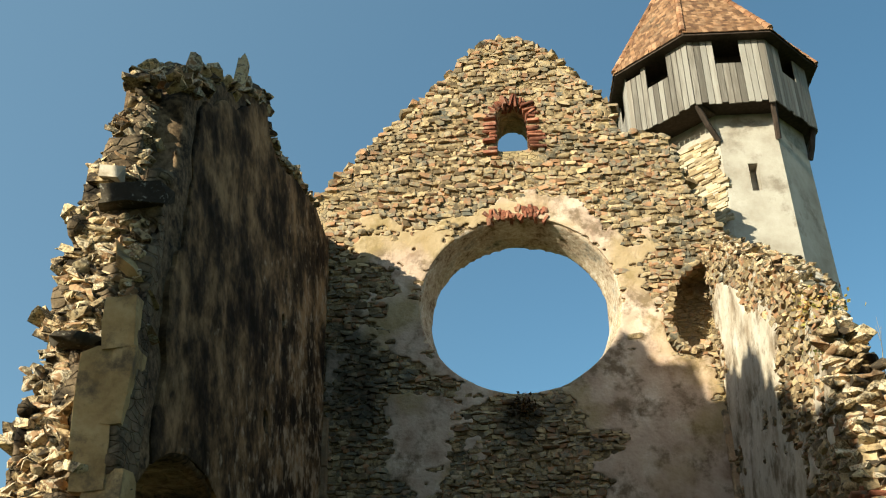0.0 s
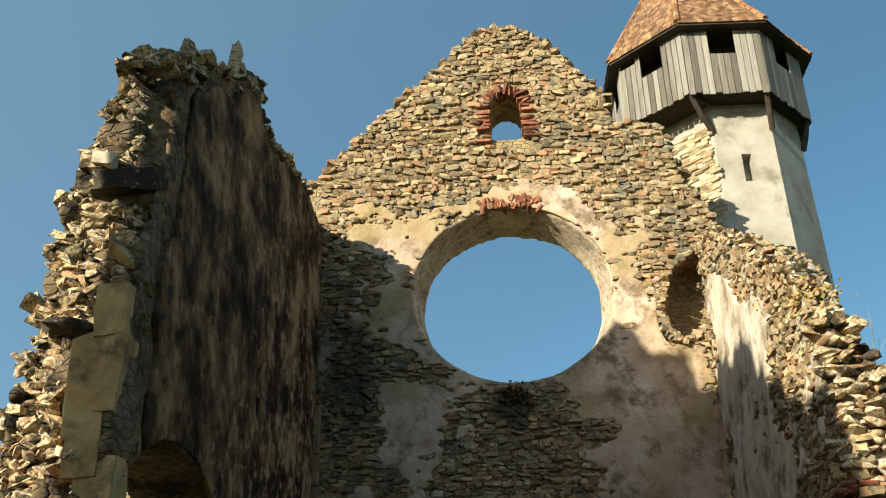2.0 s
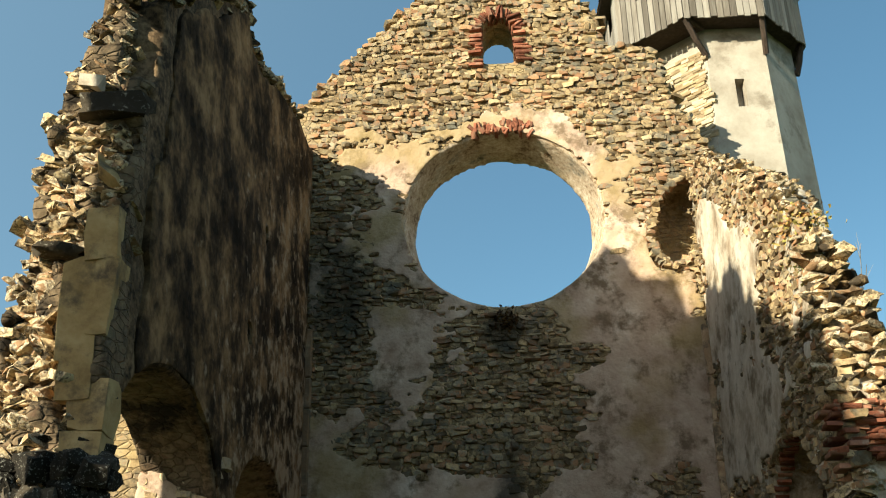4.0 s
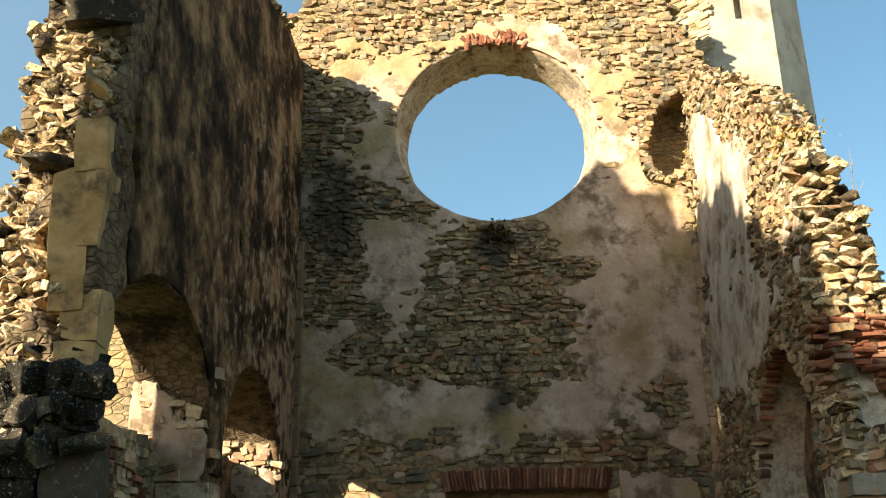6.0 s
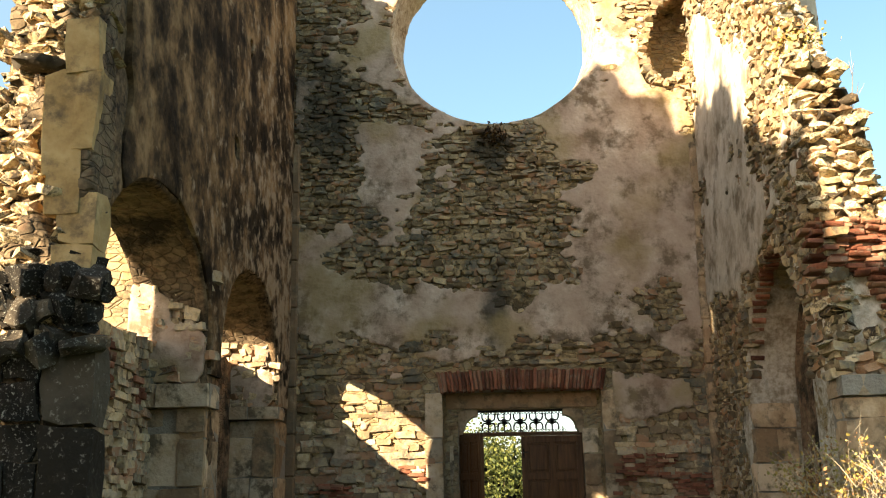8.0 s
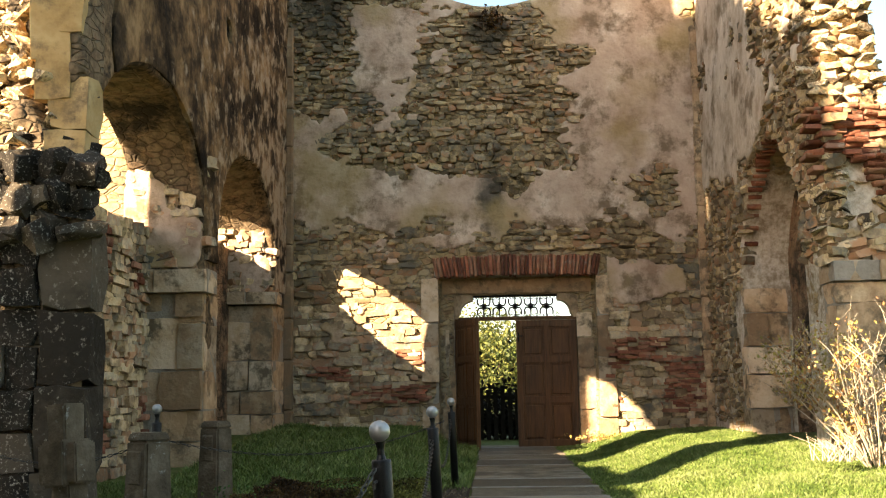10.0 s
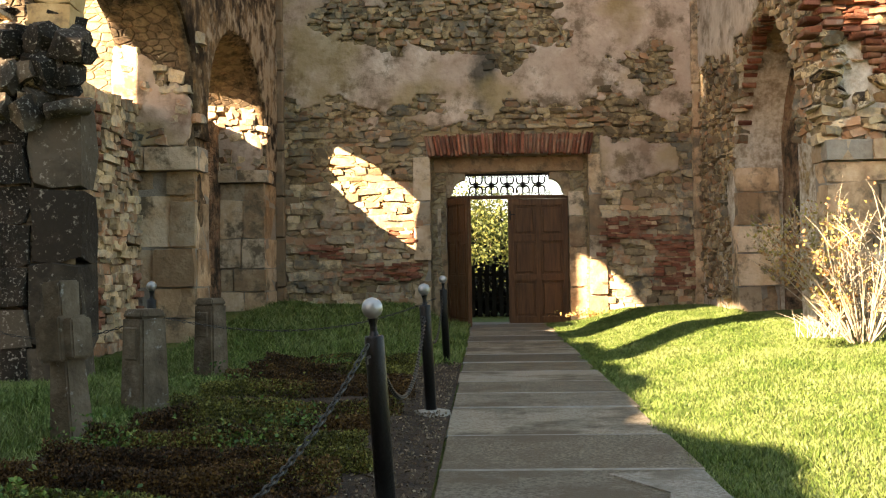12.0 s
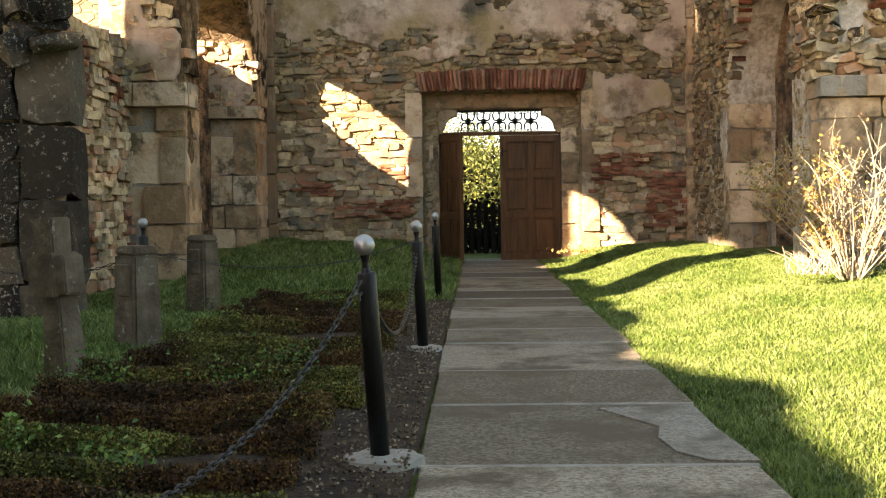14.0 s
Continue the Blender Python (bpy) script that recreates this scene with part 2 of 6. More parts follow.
TAN = [(0.15, 0.104, 0.055), (0.33, 0.232, 0.118), (0.44, 0.325, 0.175), (0.26, 0.22, 0.152), (0.34, 0.185, 0.093)]
TORN = [(0.05, 0.036, 0.022), (0.27, 0.185, 0.095), (0.50, 0.37, 0.20), (0.60, 0.47, 0.28), (0.11, 0.08, 0.048), (0.66, 0.55, 0.38), (0.34, 0.205, 0.105)]
m_wall = masonry("wall_masonry", TAN, [(0.20, 0.135, 0.08), (0.41, 0.305, 0.205), (0.51, 0.405, 0.285), (0.65, 0.555, 0.435)], (0.10, 0.085, 0.06), 0.60)
# left wall: dark weathering, its colours lowered further to imitate shade
m_wall_left = masonry("weathered_shaded_masonry", [(0.07, 0.05, 0.032), (0.14, 0.10, 0.06), (0.24, 0.175, 0.105), (0.17, 0.10, 0.06)],
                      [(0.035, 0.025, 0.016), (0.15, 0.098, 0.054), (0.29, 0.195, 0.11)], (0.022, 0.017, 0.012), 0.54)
m_wall_right = masonry("limewashed_masonry", TAN, [(0.30, 0.235, 0.16), (0.52, 0.45, 0.35), (0.68, 0.62, 0.52)], (0.15, 0.12, 0.08), 0.61)
m_blocking = masonry("blocking_masonry", [(0.12, 0.075, 0.045), (0.24, 0.155, 0.09), (0.33, 0.22, 0.13), (0.30, 0.14, 0.08)], [(0.2, 0.15, 0.1), (0.36, 0.29, 0.21)], (0.05, 0.038, 0.026), 0.54)
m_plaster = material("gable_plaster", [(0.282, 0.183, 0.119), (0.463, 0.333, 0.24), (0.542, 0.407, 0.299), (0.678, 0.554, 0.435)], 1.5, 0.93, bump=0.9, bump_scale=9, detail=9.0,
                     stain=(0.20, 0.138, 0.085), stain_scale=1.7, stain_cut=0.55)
m_lime = material("old_limewash", [(0.34, 0.255, 0.17), (0.56, 0.47, 0.36), (0.70, 0.62, 0.51)], 1.4, 0.93, bump=0.6, bump_scale=8, detail=5.0,
                  stain=(0.22, 0.165, 0.105), stain_scale=1.5, stain_cut=0.56)
m_coat = weathered_shaded_coat("blackened_shaded_plaster")
m_rubble = material("rubble_stone_joined", TAN, 5, 0.92, bump=0.6, bump_scale=26, vary="island", stain=(0.13, 0.12, 0.09), stain_scale=1.6, stain_cut=0.58)
m_rubble_piece = material("rubble_stone", [(0.269, 0.185, 0.106), (0.482, 0.347, 0.19), (0.582, 0.448, 0.269), (0.426, 0.347, 0.241), (0.437, 0.246, 0.134)], 5, 0.92, bump=0.6, bump_scale=26, vary="object", stain=(0.13, 0.12, 0.09), stain_scale=1.6, stain_cut=0.58)
m_torn = material("torn_rubble_stone", TORN, 6, 0.93, bump=0.9, bump_scale=18, vary="object", stain=(0.05, 0.038, 0.025), stain_scale=1.4, stain_cut=0.60)
m_torn_joined = material("torn_rubble_stone_joined", TORN, 6, 0.93, bump=0.9, bump_scale=18, vary="island", stain=(0.05, 0.038, 0.025), stain_scale=1.4, stain_cut=0.60)
m_dressed = material("dressed_sandstone", [(0.324, 0.205, 0.113), (0.497, 0.346, 0.205), (0.605, 0.464, 0.313)], 3.2, 0.9, bump=0.8, bump_scale=12, vary="object",
                     stain=(0.16, 0.118, 0.072), stain_scale=2.8, stain_cut=0.55)
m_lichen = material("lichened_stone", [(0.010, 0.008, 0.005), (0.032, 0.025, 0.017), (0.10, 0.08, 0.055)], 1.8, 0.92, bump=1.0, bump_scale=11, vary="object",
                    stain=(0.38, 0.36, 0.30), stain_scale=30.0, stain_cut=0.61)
m_lichen_pale = material("grey_lichened_stone", [(0.038, 0.029, 0.019), (0.089, 0.07, 0.046), (0.162, 0.129, 0.089)], 2.0, 0.92, bump=1.0, bump_scale=11, vary="object",
                         stain=(0.32, 0.29, 0.23), stain_scale=15.0, stain_cut=0.63)
m_leaf_olive = material("olive_leaf", [(0.035, 0.048, 0.009), (0.07, 0.085, 0.016), (0.14, 0.14, 0.035)], 0.8, 0.6, bump=0, vary="island")
m_ochre = material("ochre_sandstone", [(0.24, 0.15, 0.06), (0.42, 0.28, 0.12), (0.52, 0.38, 0.19)], 2.2, 0.92, bump=1.0, bump_scale=7, stain=(0.15, 0.105, 0.06), stain_scale=1.8, stain_cut=0.55)
m_brick = material("red_brick", [(0.163, 0.056, 0.03), (0.267, 0.096, 0.052), (0.327, 0.163, 0.095)], 6, 0.9, bump=0.5, bump_scale=40, vary="object",
                   stain=(0.30, 0.23, 0.165), stain_scale=5, stain_cut=0.62)
m_brick_joined = material("red_brick_joined", [(0.171, 0.059, 0.032), (0.279, 0.101, 0.054), (0.342, 0.171, 0.099)], 6, 0.9, bump=0.5, bump_scale=40, vary="island",
                          stain=(0.30, 0.23, 0.165), stain_scale=5, stain_cut=0.62)
m_mortar = material("lime_mortar", [(0.24, 0.208, 0.16), (0.336, 0.296, 0.24)], 8, 0.95, bump=0.6)
m_tower = material("tower_plaster", [(0.31, 0.265, 0.205), (0.40, 0.355, 0.285), (0.47, 0.425, 0.35)], 1.3, 0.92, bump=0.35, bump_scale=14,
                   stain=(0.24, 0.20, 0.15), stain_scale=1.1, stain_cut=0.58)
m_board = material("grey_weathered_board", [(0.17, 0.145, 0.115), (0.25, 0.22, 0.18), (0.31, 0.28, 0.235)], 5, 0.85, bump=0.5, bump_scale=20, stretch=(3, 3, 0.25), vary="object")
m_beam = material("dark_timber", [(0.035, 0.025, 0.018), (0.08, 0.055, 0.04)], 5, 0.85, bump=0.4, stretch=(2, 2, 0.5))
m_tile = material("clay_roof_tile", [(0.12, 0.06, 0.03), (0.22, 0.115, 0.052), (0.31, 0.18, 0.095)], 4, 0.85, bump=0.3, vary="island", stain=(0.14, 0.10, 0.06), stain_scale=1.3, stain_cut=0.62)
m_tile_piece = material("clay_ridge_tile", [(0.20, 0.095, 0.045), (0.31, 0.155, 0.075), (0.38, 0.22, 0.12)], 4, 0.85, bump=0.3, vary="object")
m_concrete = material("path_concrete", [(0.085, 0.067, 0.042), (0.165, 0.132, 0.086), (0.28, 0.24, 0.175)], 48.0, 0.9, bump=0.8, bump_scale=90, vary="object",
                      stain=(0.11, 0.084, 0.052), stain_scale=1.1, stain_cut=0.52, detail=3.0)
m_soil = material("ground_soil", [(0.014, 0.009, 0.005), (0.034, 0.021, 0.011), (0.065, 0.043, 0.025)], 7, 0.95, bump=1.0, bump_scale=45)
m_turf = material("turf", [(0.043, 0.06, 0.012), (0.085, 0.111, 0.022), (0.128, 0.145, 0.043)], 5, 0.95, bump=1.0, bump_scale=60)
m_grass = material("grass_blade", [(0.054, 0.096, 0.013), (0.105, 0.15, 0.028), (0.18, 0.213, 0.071)], 1.2, 0.6, bump=0, vary="island")
m_iron = material("black_painted_iron", [(0.003, 0.003, 0.003), (0.006, 0.006, 0.006)], 9, 0.42, bump=0.15, bump_scale=60)
m_silver = material("silver_painted_ball", [(0.24, 0.235, 0.225), (0.36, 0.355, 0.34)], 9, 0.38, metal=0.6, bump=0.1)
m_chain = material("galvanised_chain", [(0.025, 0.024, 0.022), (0.06, 0.058, 0.054)], 20, 0.4, metal=0.8, bump=0.1)
m_door = material("brown_door_wood", [(0.06, 0.027, 0.011), (0.10, 0.046, 0.018), (0.14, 0.065, 0.026)], 5, 0.5, bump=0.25, bump_scale=25, stretch=(4, 4, 0.35))
m_black = material("dark_void", [(0.008, 0.007, 0.006), (0.015, 0.013, 0.011)], 3, 0.95, bump=0)
m_leaf_gold = material("golden_leaf", [(0.26, 0.23, 0.055), (0.42, 0.31, 0.085), (0.36, 0.17, 0.07)], 3, 0.55, bump=0, vary="island")
m_leaf_russet = material("russet_leaf", [(0.20, 0.09, 0.03), (0.32, 0.16, 0.06), (0.38, 0.22, 0.09)], 3, 0.55, bump=0, vary="island")
m_leaf_green = material("green_leaf", [(0.03, 0.075, 0.012), (0.07, 0.13, 0.02), (0.13, 0.18, 0.035)], 3, 0.55, bump=0, vary="island")
m_leaf_rust = material("rusty_heath_leaf", [(0.017, 0.008, 0.002), (0.058, 0.026, 0.007), (0.125, 0.07, 0.016)], 2.5, 0.7, bump=0, vary="island")
m_leaf_moss = material("dull_green_leaf", [(0.029, 0.033, 0.005), (0.082, 0.086, 0.013), (0.197, 0.189, 0.041)], 2.5, 0.7, bump=0, vary="island")
m_twig = material("pale_twig", [(0.30, 0.24, 0.16), (0.42, 0.35, 0.25)], 8, 0.8, bump=0)
m_twig_dark = material("brown_twig", [(0.09, 0.065, 0.045), (0.16, 0.12, 0.085)], 8, 0.85, bump=0)
m_gravel = material("brown_gravel", [(0.045, 0.031, 0.018), (0.09, 0.065, 0.04), (0.20, 0.16, 0.11)], 9, 0.92, bump=0.3, vary="island")
m_grave = material("grey_gravestone", [(0.054, 0.038, 0.022), (0.103, 0.078, 0.049), (0.17, 0.136, 0.093)], 4, 0.92, bump=0.5, bump_scale=30, stain=(0.36, 0.36, 0.32), stain_scale=9, stain_cut=0.66)
m_cement_grey = material("grey_cement_repair", [(0.13, 0.11, 0.08), (0.22, 0.195, 0.15), (0.30, 0.27, 0.215)], 40, 0.9, bump=0.7, bump_scale=80, stain=(0.13, 0.108, 0.074), stain_scale=2.5, stain_cut=0.56, detail=3.0)
m_cement = material("pale_cement", [(0.17, 0.153, 0.123), (0.281, 0.259, 0.217)], 6, 0.9, bump=0.5)


# ---- building tools ----
def mesh_object(name, verts, faces, mat, parent=None, smooth=False):
    me = bpy.data.meshes.new(name)
    me.from_pydata([tuple(v) for v in verts], [], [tuple(f) for f in faces])
    me.materials.append(mat)
    if smooth:
        me.shade_smooth()
        if smooth == "rock":
            me.set_sharp_from_angle(angle=radians(42))
    ob = new(name, me)
    ob.parent = parent
    return ob


def part(name, bm, mat, parent, label="", smooth=False):
    me = bpy.data.meshes.new(name)
    bm.to_mesh(me)
    bm.free()
    me.materials.append(mat)
    if smooth:
        me.shade_smooth()
    ob = new(name, me)
    ob.parent = parent
    return tagged(ob, label)


def thing(name, at, label, category, group="", kind="", turn=0.0):
    ob = new(name)
    ob.matrix_world = pose(*at, 0, 0, turn)
    return tagged(ob, label, category, group, kind)


def box(bm, lo, hi, bevel=0.0, m=None):
    """Adds a bevelled box to bm."""
    r = bmesh.ops.create_cube(bm, size=1)
    vs = r["verts"]
    for v in vs:
        v.co = Vector([lo[i] + (v.co[i] + 0.5) * (hi[i] - lo[i]) for i in range(3)])
    if bevel:
        es = list({e for v in vs for e in v.link_edges})
        r = bmesh.ops.bevel(bm, geom=es, offset=bevel, segments=1, affect="EDGES", profile=0.5)
        vs = list({v for f in r["faces"] for v in f.verts} | {v for v in vs if v.is_valid})
    if m is not None:
        for v in vs:
            v.co = m @ v.co
    return vs


def tube(bm, pts, radii, sides=8, cap=True):
    """Adds a tube through points to bm."""
    rings = []
    for i, p in enumerate(pts):
        p = Vector(p)
        d = (Vector(pts[min(i + 1, len(pts) - 1)]) - Vector(pts[max(i - 1, 0)])).normalized()
        a = d.orthogonal().normalized()
        c = d.cross(a)
        rad = radii[i] if hasattr(radii, "__len__") else radii
        rings.append([bm.verts.new(p + rad * (math.cos(k * 2 * math.pi / sides) * a + math.sin(k * 2 * math.pi / sides) * c)) for k in range(sides)])
    for r0, r1 in zip(rings, rings[1:]):
        best = min(range(sides), key=lambda s: sum((r1[(k + s) % sides].co - r0[k].co).length for k in range(sides)))
        for k in range(sides):
            bm.faces.new((r0[k], r0[(k + 1) % sides], r1[(k + 1 + best) % sides], r1[(k + best) % sides]))
    if cap:
        bm.faces.new(rings[0][::-1])
        bm.faces.new(rings[-1])


def lathe(bm, rings, sides=16, at=(0, 0, 0)):
    """Adds a turned shape to bm: rings of (radius, height)."""
    rows = [[bm.verts.new((at[0] + r * math.cos(k * 2 * math.pi / sides), at[1] + r * math.sin(k * 2 * math.pi / sides), at[2] + z)) for k in range(sides)] for r, z in rings]
    for r0, r1 in zip(rows, rows[1:]):
        for k in range(sides):
            bm.faces.new((r0[k], r0[(k + 1) % sides], r1[(k + 1) % sides], r1[k]))
    bm.faces.new(rows[0][::-1])
    bm.faces.new(rows[-1])


LATTICE = np.random.default_rng(5).random((64, 64, 64)).astype(np.float32)


def grain(x, y, z, scale):
    """Smooth noise from 0 to 1 over arrays."""
    out = 0
    p = [np.asarray(a, dtype=np.float32) * scale + 200.0 for a in np.broadcast_arrays(x, y, z)]
    i = [np.floor(a).astype(np.int32) for a in p]
    f = [a - b for a, b in zip(p, i)]
    f = [a * a * (3 - 2 * a) for a in f]
    for dx in (0, 1):
        for dy in (0, 1):
            for dz in (0, 1):
                w = (f[0] if dx else 1 - f[0]) * (f[1] if dy else 1 - f[1]) * (f[2] if dz else 1 - f[2])
                out = out + w * LATTICE[(i[0] + dx) & 63, (i[1] + dy) & 63, (i[2] + dz) & 63]
    return out


def fractal(x, y, z, scale, steps=3):
    return sum(grain(x, y, z, scale * 2 ** k) * 0.5 ** k for k in range(steps)) / sum(0.5 ** k for k in range(steps))


def solid(name, lo, hi, cell, field, coat, mat, parent=None):
    """A mesh round the space where field(x, y, z) is negative, with coat(x, y, z) kept as its 'plaster' attribute."""
    ax = [np.arange(lo[k] - cell, hi[k] + 2 * cell, cell, dtype=np.float32) for k in range(3)]
    X, Y, Z = np.meshgrid(*ax, indexing="ij")
    F = np.asarray(field(X, Y, Z), dtype=np.float32)
    for k in range(3):
        sl = [slice(None)] * 3
        for e in (0, -1):
            sl[k] = e
            F[tuple(sl)] = np.abs(F[tuple(sl)]) + 1e-3
    n = F.shape
    acc = np.zeros((n[0] - 1, n[1] - 1, n[2] - 1, 3), np.float32)
    cnt = np.zeros(acc.shape[:3], np.float32)
    inside = F < 0
    quads = []
    for k in range(3):
        a = [slice(None)] * 3
        b = [slice(None)] * 3
        a[k], b[k] = slice(0, -1), slice(1, None)
        fa, fb = F[tuple(a)], F[tuple(b)]
        cross = inside[tuple(a)] != inside[tuple(b)]
        idx = np.argwhere(cross)
        t = (fa[cross] / (fa[cross] - fb[cross]))[:, None]
        pos = idx.astype(np.float32)
        pos[:, k:k + 1] += t
        o = [j for j in range(3) if j != k]
        ok = np.ones(len(idx), bool)
        for j in o:
            ok &= (idx[:, j] > 0) & (idx[:, j] < n[j] - 1)
        idx, pos, sgn = idx[ok], pos[ok], inside[tuple(a)][cross][ok]
        ring = []
        for d0, d1 in ((0, 0), (1, 0), (1, 1), (0, 1)):
            c = idx.copy()
            c[:, o[0]] -= d0
            c[:, o[1]] -= d1
            np.add.at(acc, tuple(c.T), pos)
            np.add.at(cnt, tuple(c.T), 1)
            ring.append(c)
        q = np.stack([np.ravel_multi_index(tuple(c.T), acc.shape[:3]) for c in ring], 1)
        flip = sgn if k != 1 else ~sgn
        q[flip] = q[flip][:, ::-1]
        quads.append(q)
    Q = np.concatenate(quads)
    used, inv = np.unique(Q.ravel(), return_inverse=True)
    V = (acc.reshape(-1, 3)[used] / cnt.ravel()[used][:, None]) * cell + np.array([a[0] for a in ax], np.float32)
    Q = inv.reshape(-1, 4)
    me = bpy.data.meshes.new(name)
    me.vertices.add(len(V))
    me.vertices.foreach_set("co", V.ravel())
    me.loops.add(Q.size)
    me.loops.foreach_set("vertex_index", Q.ravel().astype(np.int32))
    me.polygons.add(len(Q))
    me.polygons.foreach_set("loop_start", np.arange(0, Q.size, 4, dtype=np.int32))
    me.update(calc_edges=True)
    me.validate()
    attr = me.attributes.new("plaster", "FLOAT", "POINT")
    attr.data.foreach_set("value", np.asarray(coat(V[:, 0], V[:, 1], V[:, 2]), np.float32).ravel())
    me.materials.append(mat)
    ob = new(name, me)
    ob.parent = parent
    return ob


def rock_templates(count, seed, rough=0.16):
    """Chipped blocks of unit size, centred."""
    rng = np.random.default_rng(seed)
    made = []
    for _ in range(count):
        bm = bmesh.new()
        bmesh.ops.create_cube(bm, size=1)
        if rough > 0.1:      # field stone: rounded towards a ball, then knocked about
            bmesh.ops.subdivide_edges(bm, edges=list(bm.edges), cuts=1, use_grid_fill=True)
            round_off = rng.uniform(0.25, 0.55)
            for v in bm.verts:
                v.co = v.co.lerp(v.co.normalized() * 0.60, round_off) + Vector(rng.uniform(-rough, rough, 3) * 0.8)
        else:
            bmesh.ops.bevel(bm, geom=list(bm.edges), offset=max(0.05, rough), segments=1, affect="EDGES")
            for v in bm.verts:
                v.co += Vector(rng.uniform(-rough, rough, 3) * 0.7)
        bmesh.ops.recalc_face_normals(bm, faces=bm.faces)
        bm.verts.index_update()
        made.append((np.array([v.co for v in bm.verts]), [[v.index for v in f.verts] for f in bm.faces]))
        bm.free()
    return made


def shard_templates(count, seed):
    """Angular broken stones of unit size: hulls round a few points, flat-bedded."""
    rng = np.random.default_rng(seed)
    made = []
    for _ in range(count):
        bm = bmesh.new()
        for k in range(15):
            p = rng.uniform(-0.5, 0.5, 3)
            p[k % 3] = 0.5 if k % 2 else -0.5
            bm.verts.new(p)
        r = bmesh.ops.convex_hull(bm, input=list(bm.verts))
        bmesh.ops.delete(bm, geom=[g for g in r["geom_interior"] if isinstance(g, bmesh.types.BMVert)], context="VERTS")
        bmesh.ops.recalc_face_normals(bm, faces=bm.faces)
        bm.verts.index_update()
        made.append((np.array([v.co for v in bm.verts]), [[v.index for v in f.verts] for f in bm.faces]))
        bm.free()
    return made


def hewn_templates(count, seed, rough=0.028):
    """Hand-hewn blocks with worn arrises and hollowed faces."""
    rng = np.random.default_rng(seed)
    made = []
    for _ in range(count):
        bm = bmesh.new()
        bmesh.ops.create_cube(bm, size=1)
        bmesh.ops.subdivide_edges(bm, edges=list(bm.edges), cuts=1, use_grid_fill=True)
        for v in bm.verts:
            reach = sum(abs(c) > 0.4 for c in v.co)
            v.co = v.co * (1.0, 1.0, 0.992, 0.965)[reach] + Vector(rng.uniform(-rough, rough, 3))
        bmesh.ops.recalc_face_normals(bm, faces=bm.faces)
        bm.verts.index_update()
        made.append((np.array([v.co for v in bm.verts]), [[v.index for v in f.verts] for f in bm.faces]))
        bm.free()
    return made


def coat_sheet(name, m, u0, u1, v0, v1, cell, field, relief, thick, mat, parent, label):
    """A coat of plaster with broken edges on the plane of m (x along, z up, -y out), where field(u, v) is positive."""
    u, v = np.arange(u0, u1, cell), np.arange(v0, v1, cell)
    U, V = np.meshgrid(u, v, indexing="ij")
    C = field(U, V)
    keep = (C[:-1, :-1] + C[1:, :-1] + C[1:, 1:] + C[:-1, 1:]) > 0
    gu, gv = np.gradient(C, cell)
    g2 = gu * gu + gv * gv + 1e-6
    used = np.zeros(C.shape, int)
    for a in (slice(0, -1), slice(1, None)):
        for b in (slice(0, -1), slice(1, None)):
            used[a, b] += keep
    edge = (used > 0) & (used < 4)
    du, dv = np.clip(-C * gu / g2, -0.7 * cell, 0.7 * cell), np.clip(-C * gv / g2, -0.7 * cell, 0.7 * cell)
    U, V = U + np.where(edge, du, 0), V + np.where(edge, dv, 0)
    Y = -(thick + relief(U, V)) * np.where(edge, 0.75, 1.0)
    ids = np.arange(C.size).reshape(C.shape)
    q = np.stack([ids[:-1, :-1], ids[1:, :-1], ids[1:, 1:], ids[:-1, 1:]], -1)[keep]
    # rim: edges that belong to one face alone, carried back into the wall
    e = np.concatenate([q[:, [k, (k + 1) % 4]] for k in range(4)])
    key = np.sort(e, 1)
    _, inv, cnt = np.unique(key[:, 0].astype(np.int64) * C.size + key[:, 1], return_inverse=True, return_counts=True)
    rim = e[cnt[inv] == 1]
    P = np.stack([U.ravel(), Y.ravel(), V.ravel()], 1)
    n = len(P)
    front, back = P[rim.ravel()], P[rim.ravel()].copy()
    back[:, 1] = 0.05
    k = len(rim)
    ar = np.arange(k)
    rq = np.stack([n + 2 * ar + 1, n + 2 * ar, n + 2 * k + 2 * ar, n + 2 * k + 2 * ar + 1], 1)
    P = np.concatenate([P, front, back])
    Q = np.concatenate([q, rq])
    need, inv = np.unique(Q.ravel(), return_inverse=True)
    a = np.array(m)
    ob = mesh_object(name, P[need] @ a[:3, :3].T + a[:3, 3], inv.reshape(-1, 4).tolist(), mat, parent, smooth=True)
    return tagged(ob, label)


def oval(x, z, cx, cz, rx, rz):
    """About the distance inside an oval, in metres, positive within."""
    return (1 - np.hypot((x - cx) / rx, (z - cz) / rz)) * min(rx, rz)


SHARDS = shard_templates(20, 12)
ROCKS = rock_templates(24, 3)
BLOCKS = rock_templates(10, 8, 0.035)
WORN = hewn_templates(12, 9)
RUGGED = hewn_templates(16, 19, 0.075)


def joined(name, places, templates, mat, parent, label=""):
    """Many small pieces in one mesh of kind stuff: places are (4x4 matrix, template number)."""
    vs, fs, base = [], [], 0
    for m, k in places:
        tv, tf = templates[k % len(templates)]
        a = np.array(m)
        vs.append(tv @ a[:3, :3].T + a[:3, 3])
        fs += [[i + base for i in f] for f in tf]
        base += len(tv)
    ob = mesh_object(name, np.concatenate(vs), fs, mat, parent, "rock")
    return tagged(ob, label, kind="stuff")


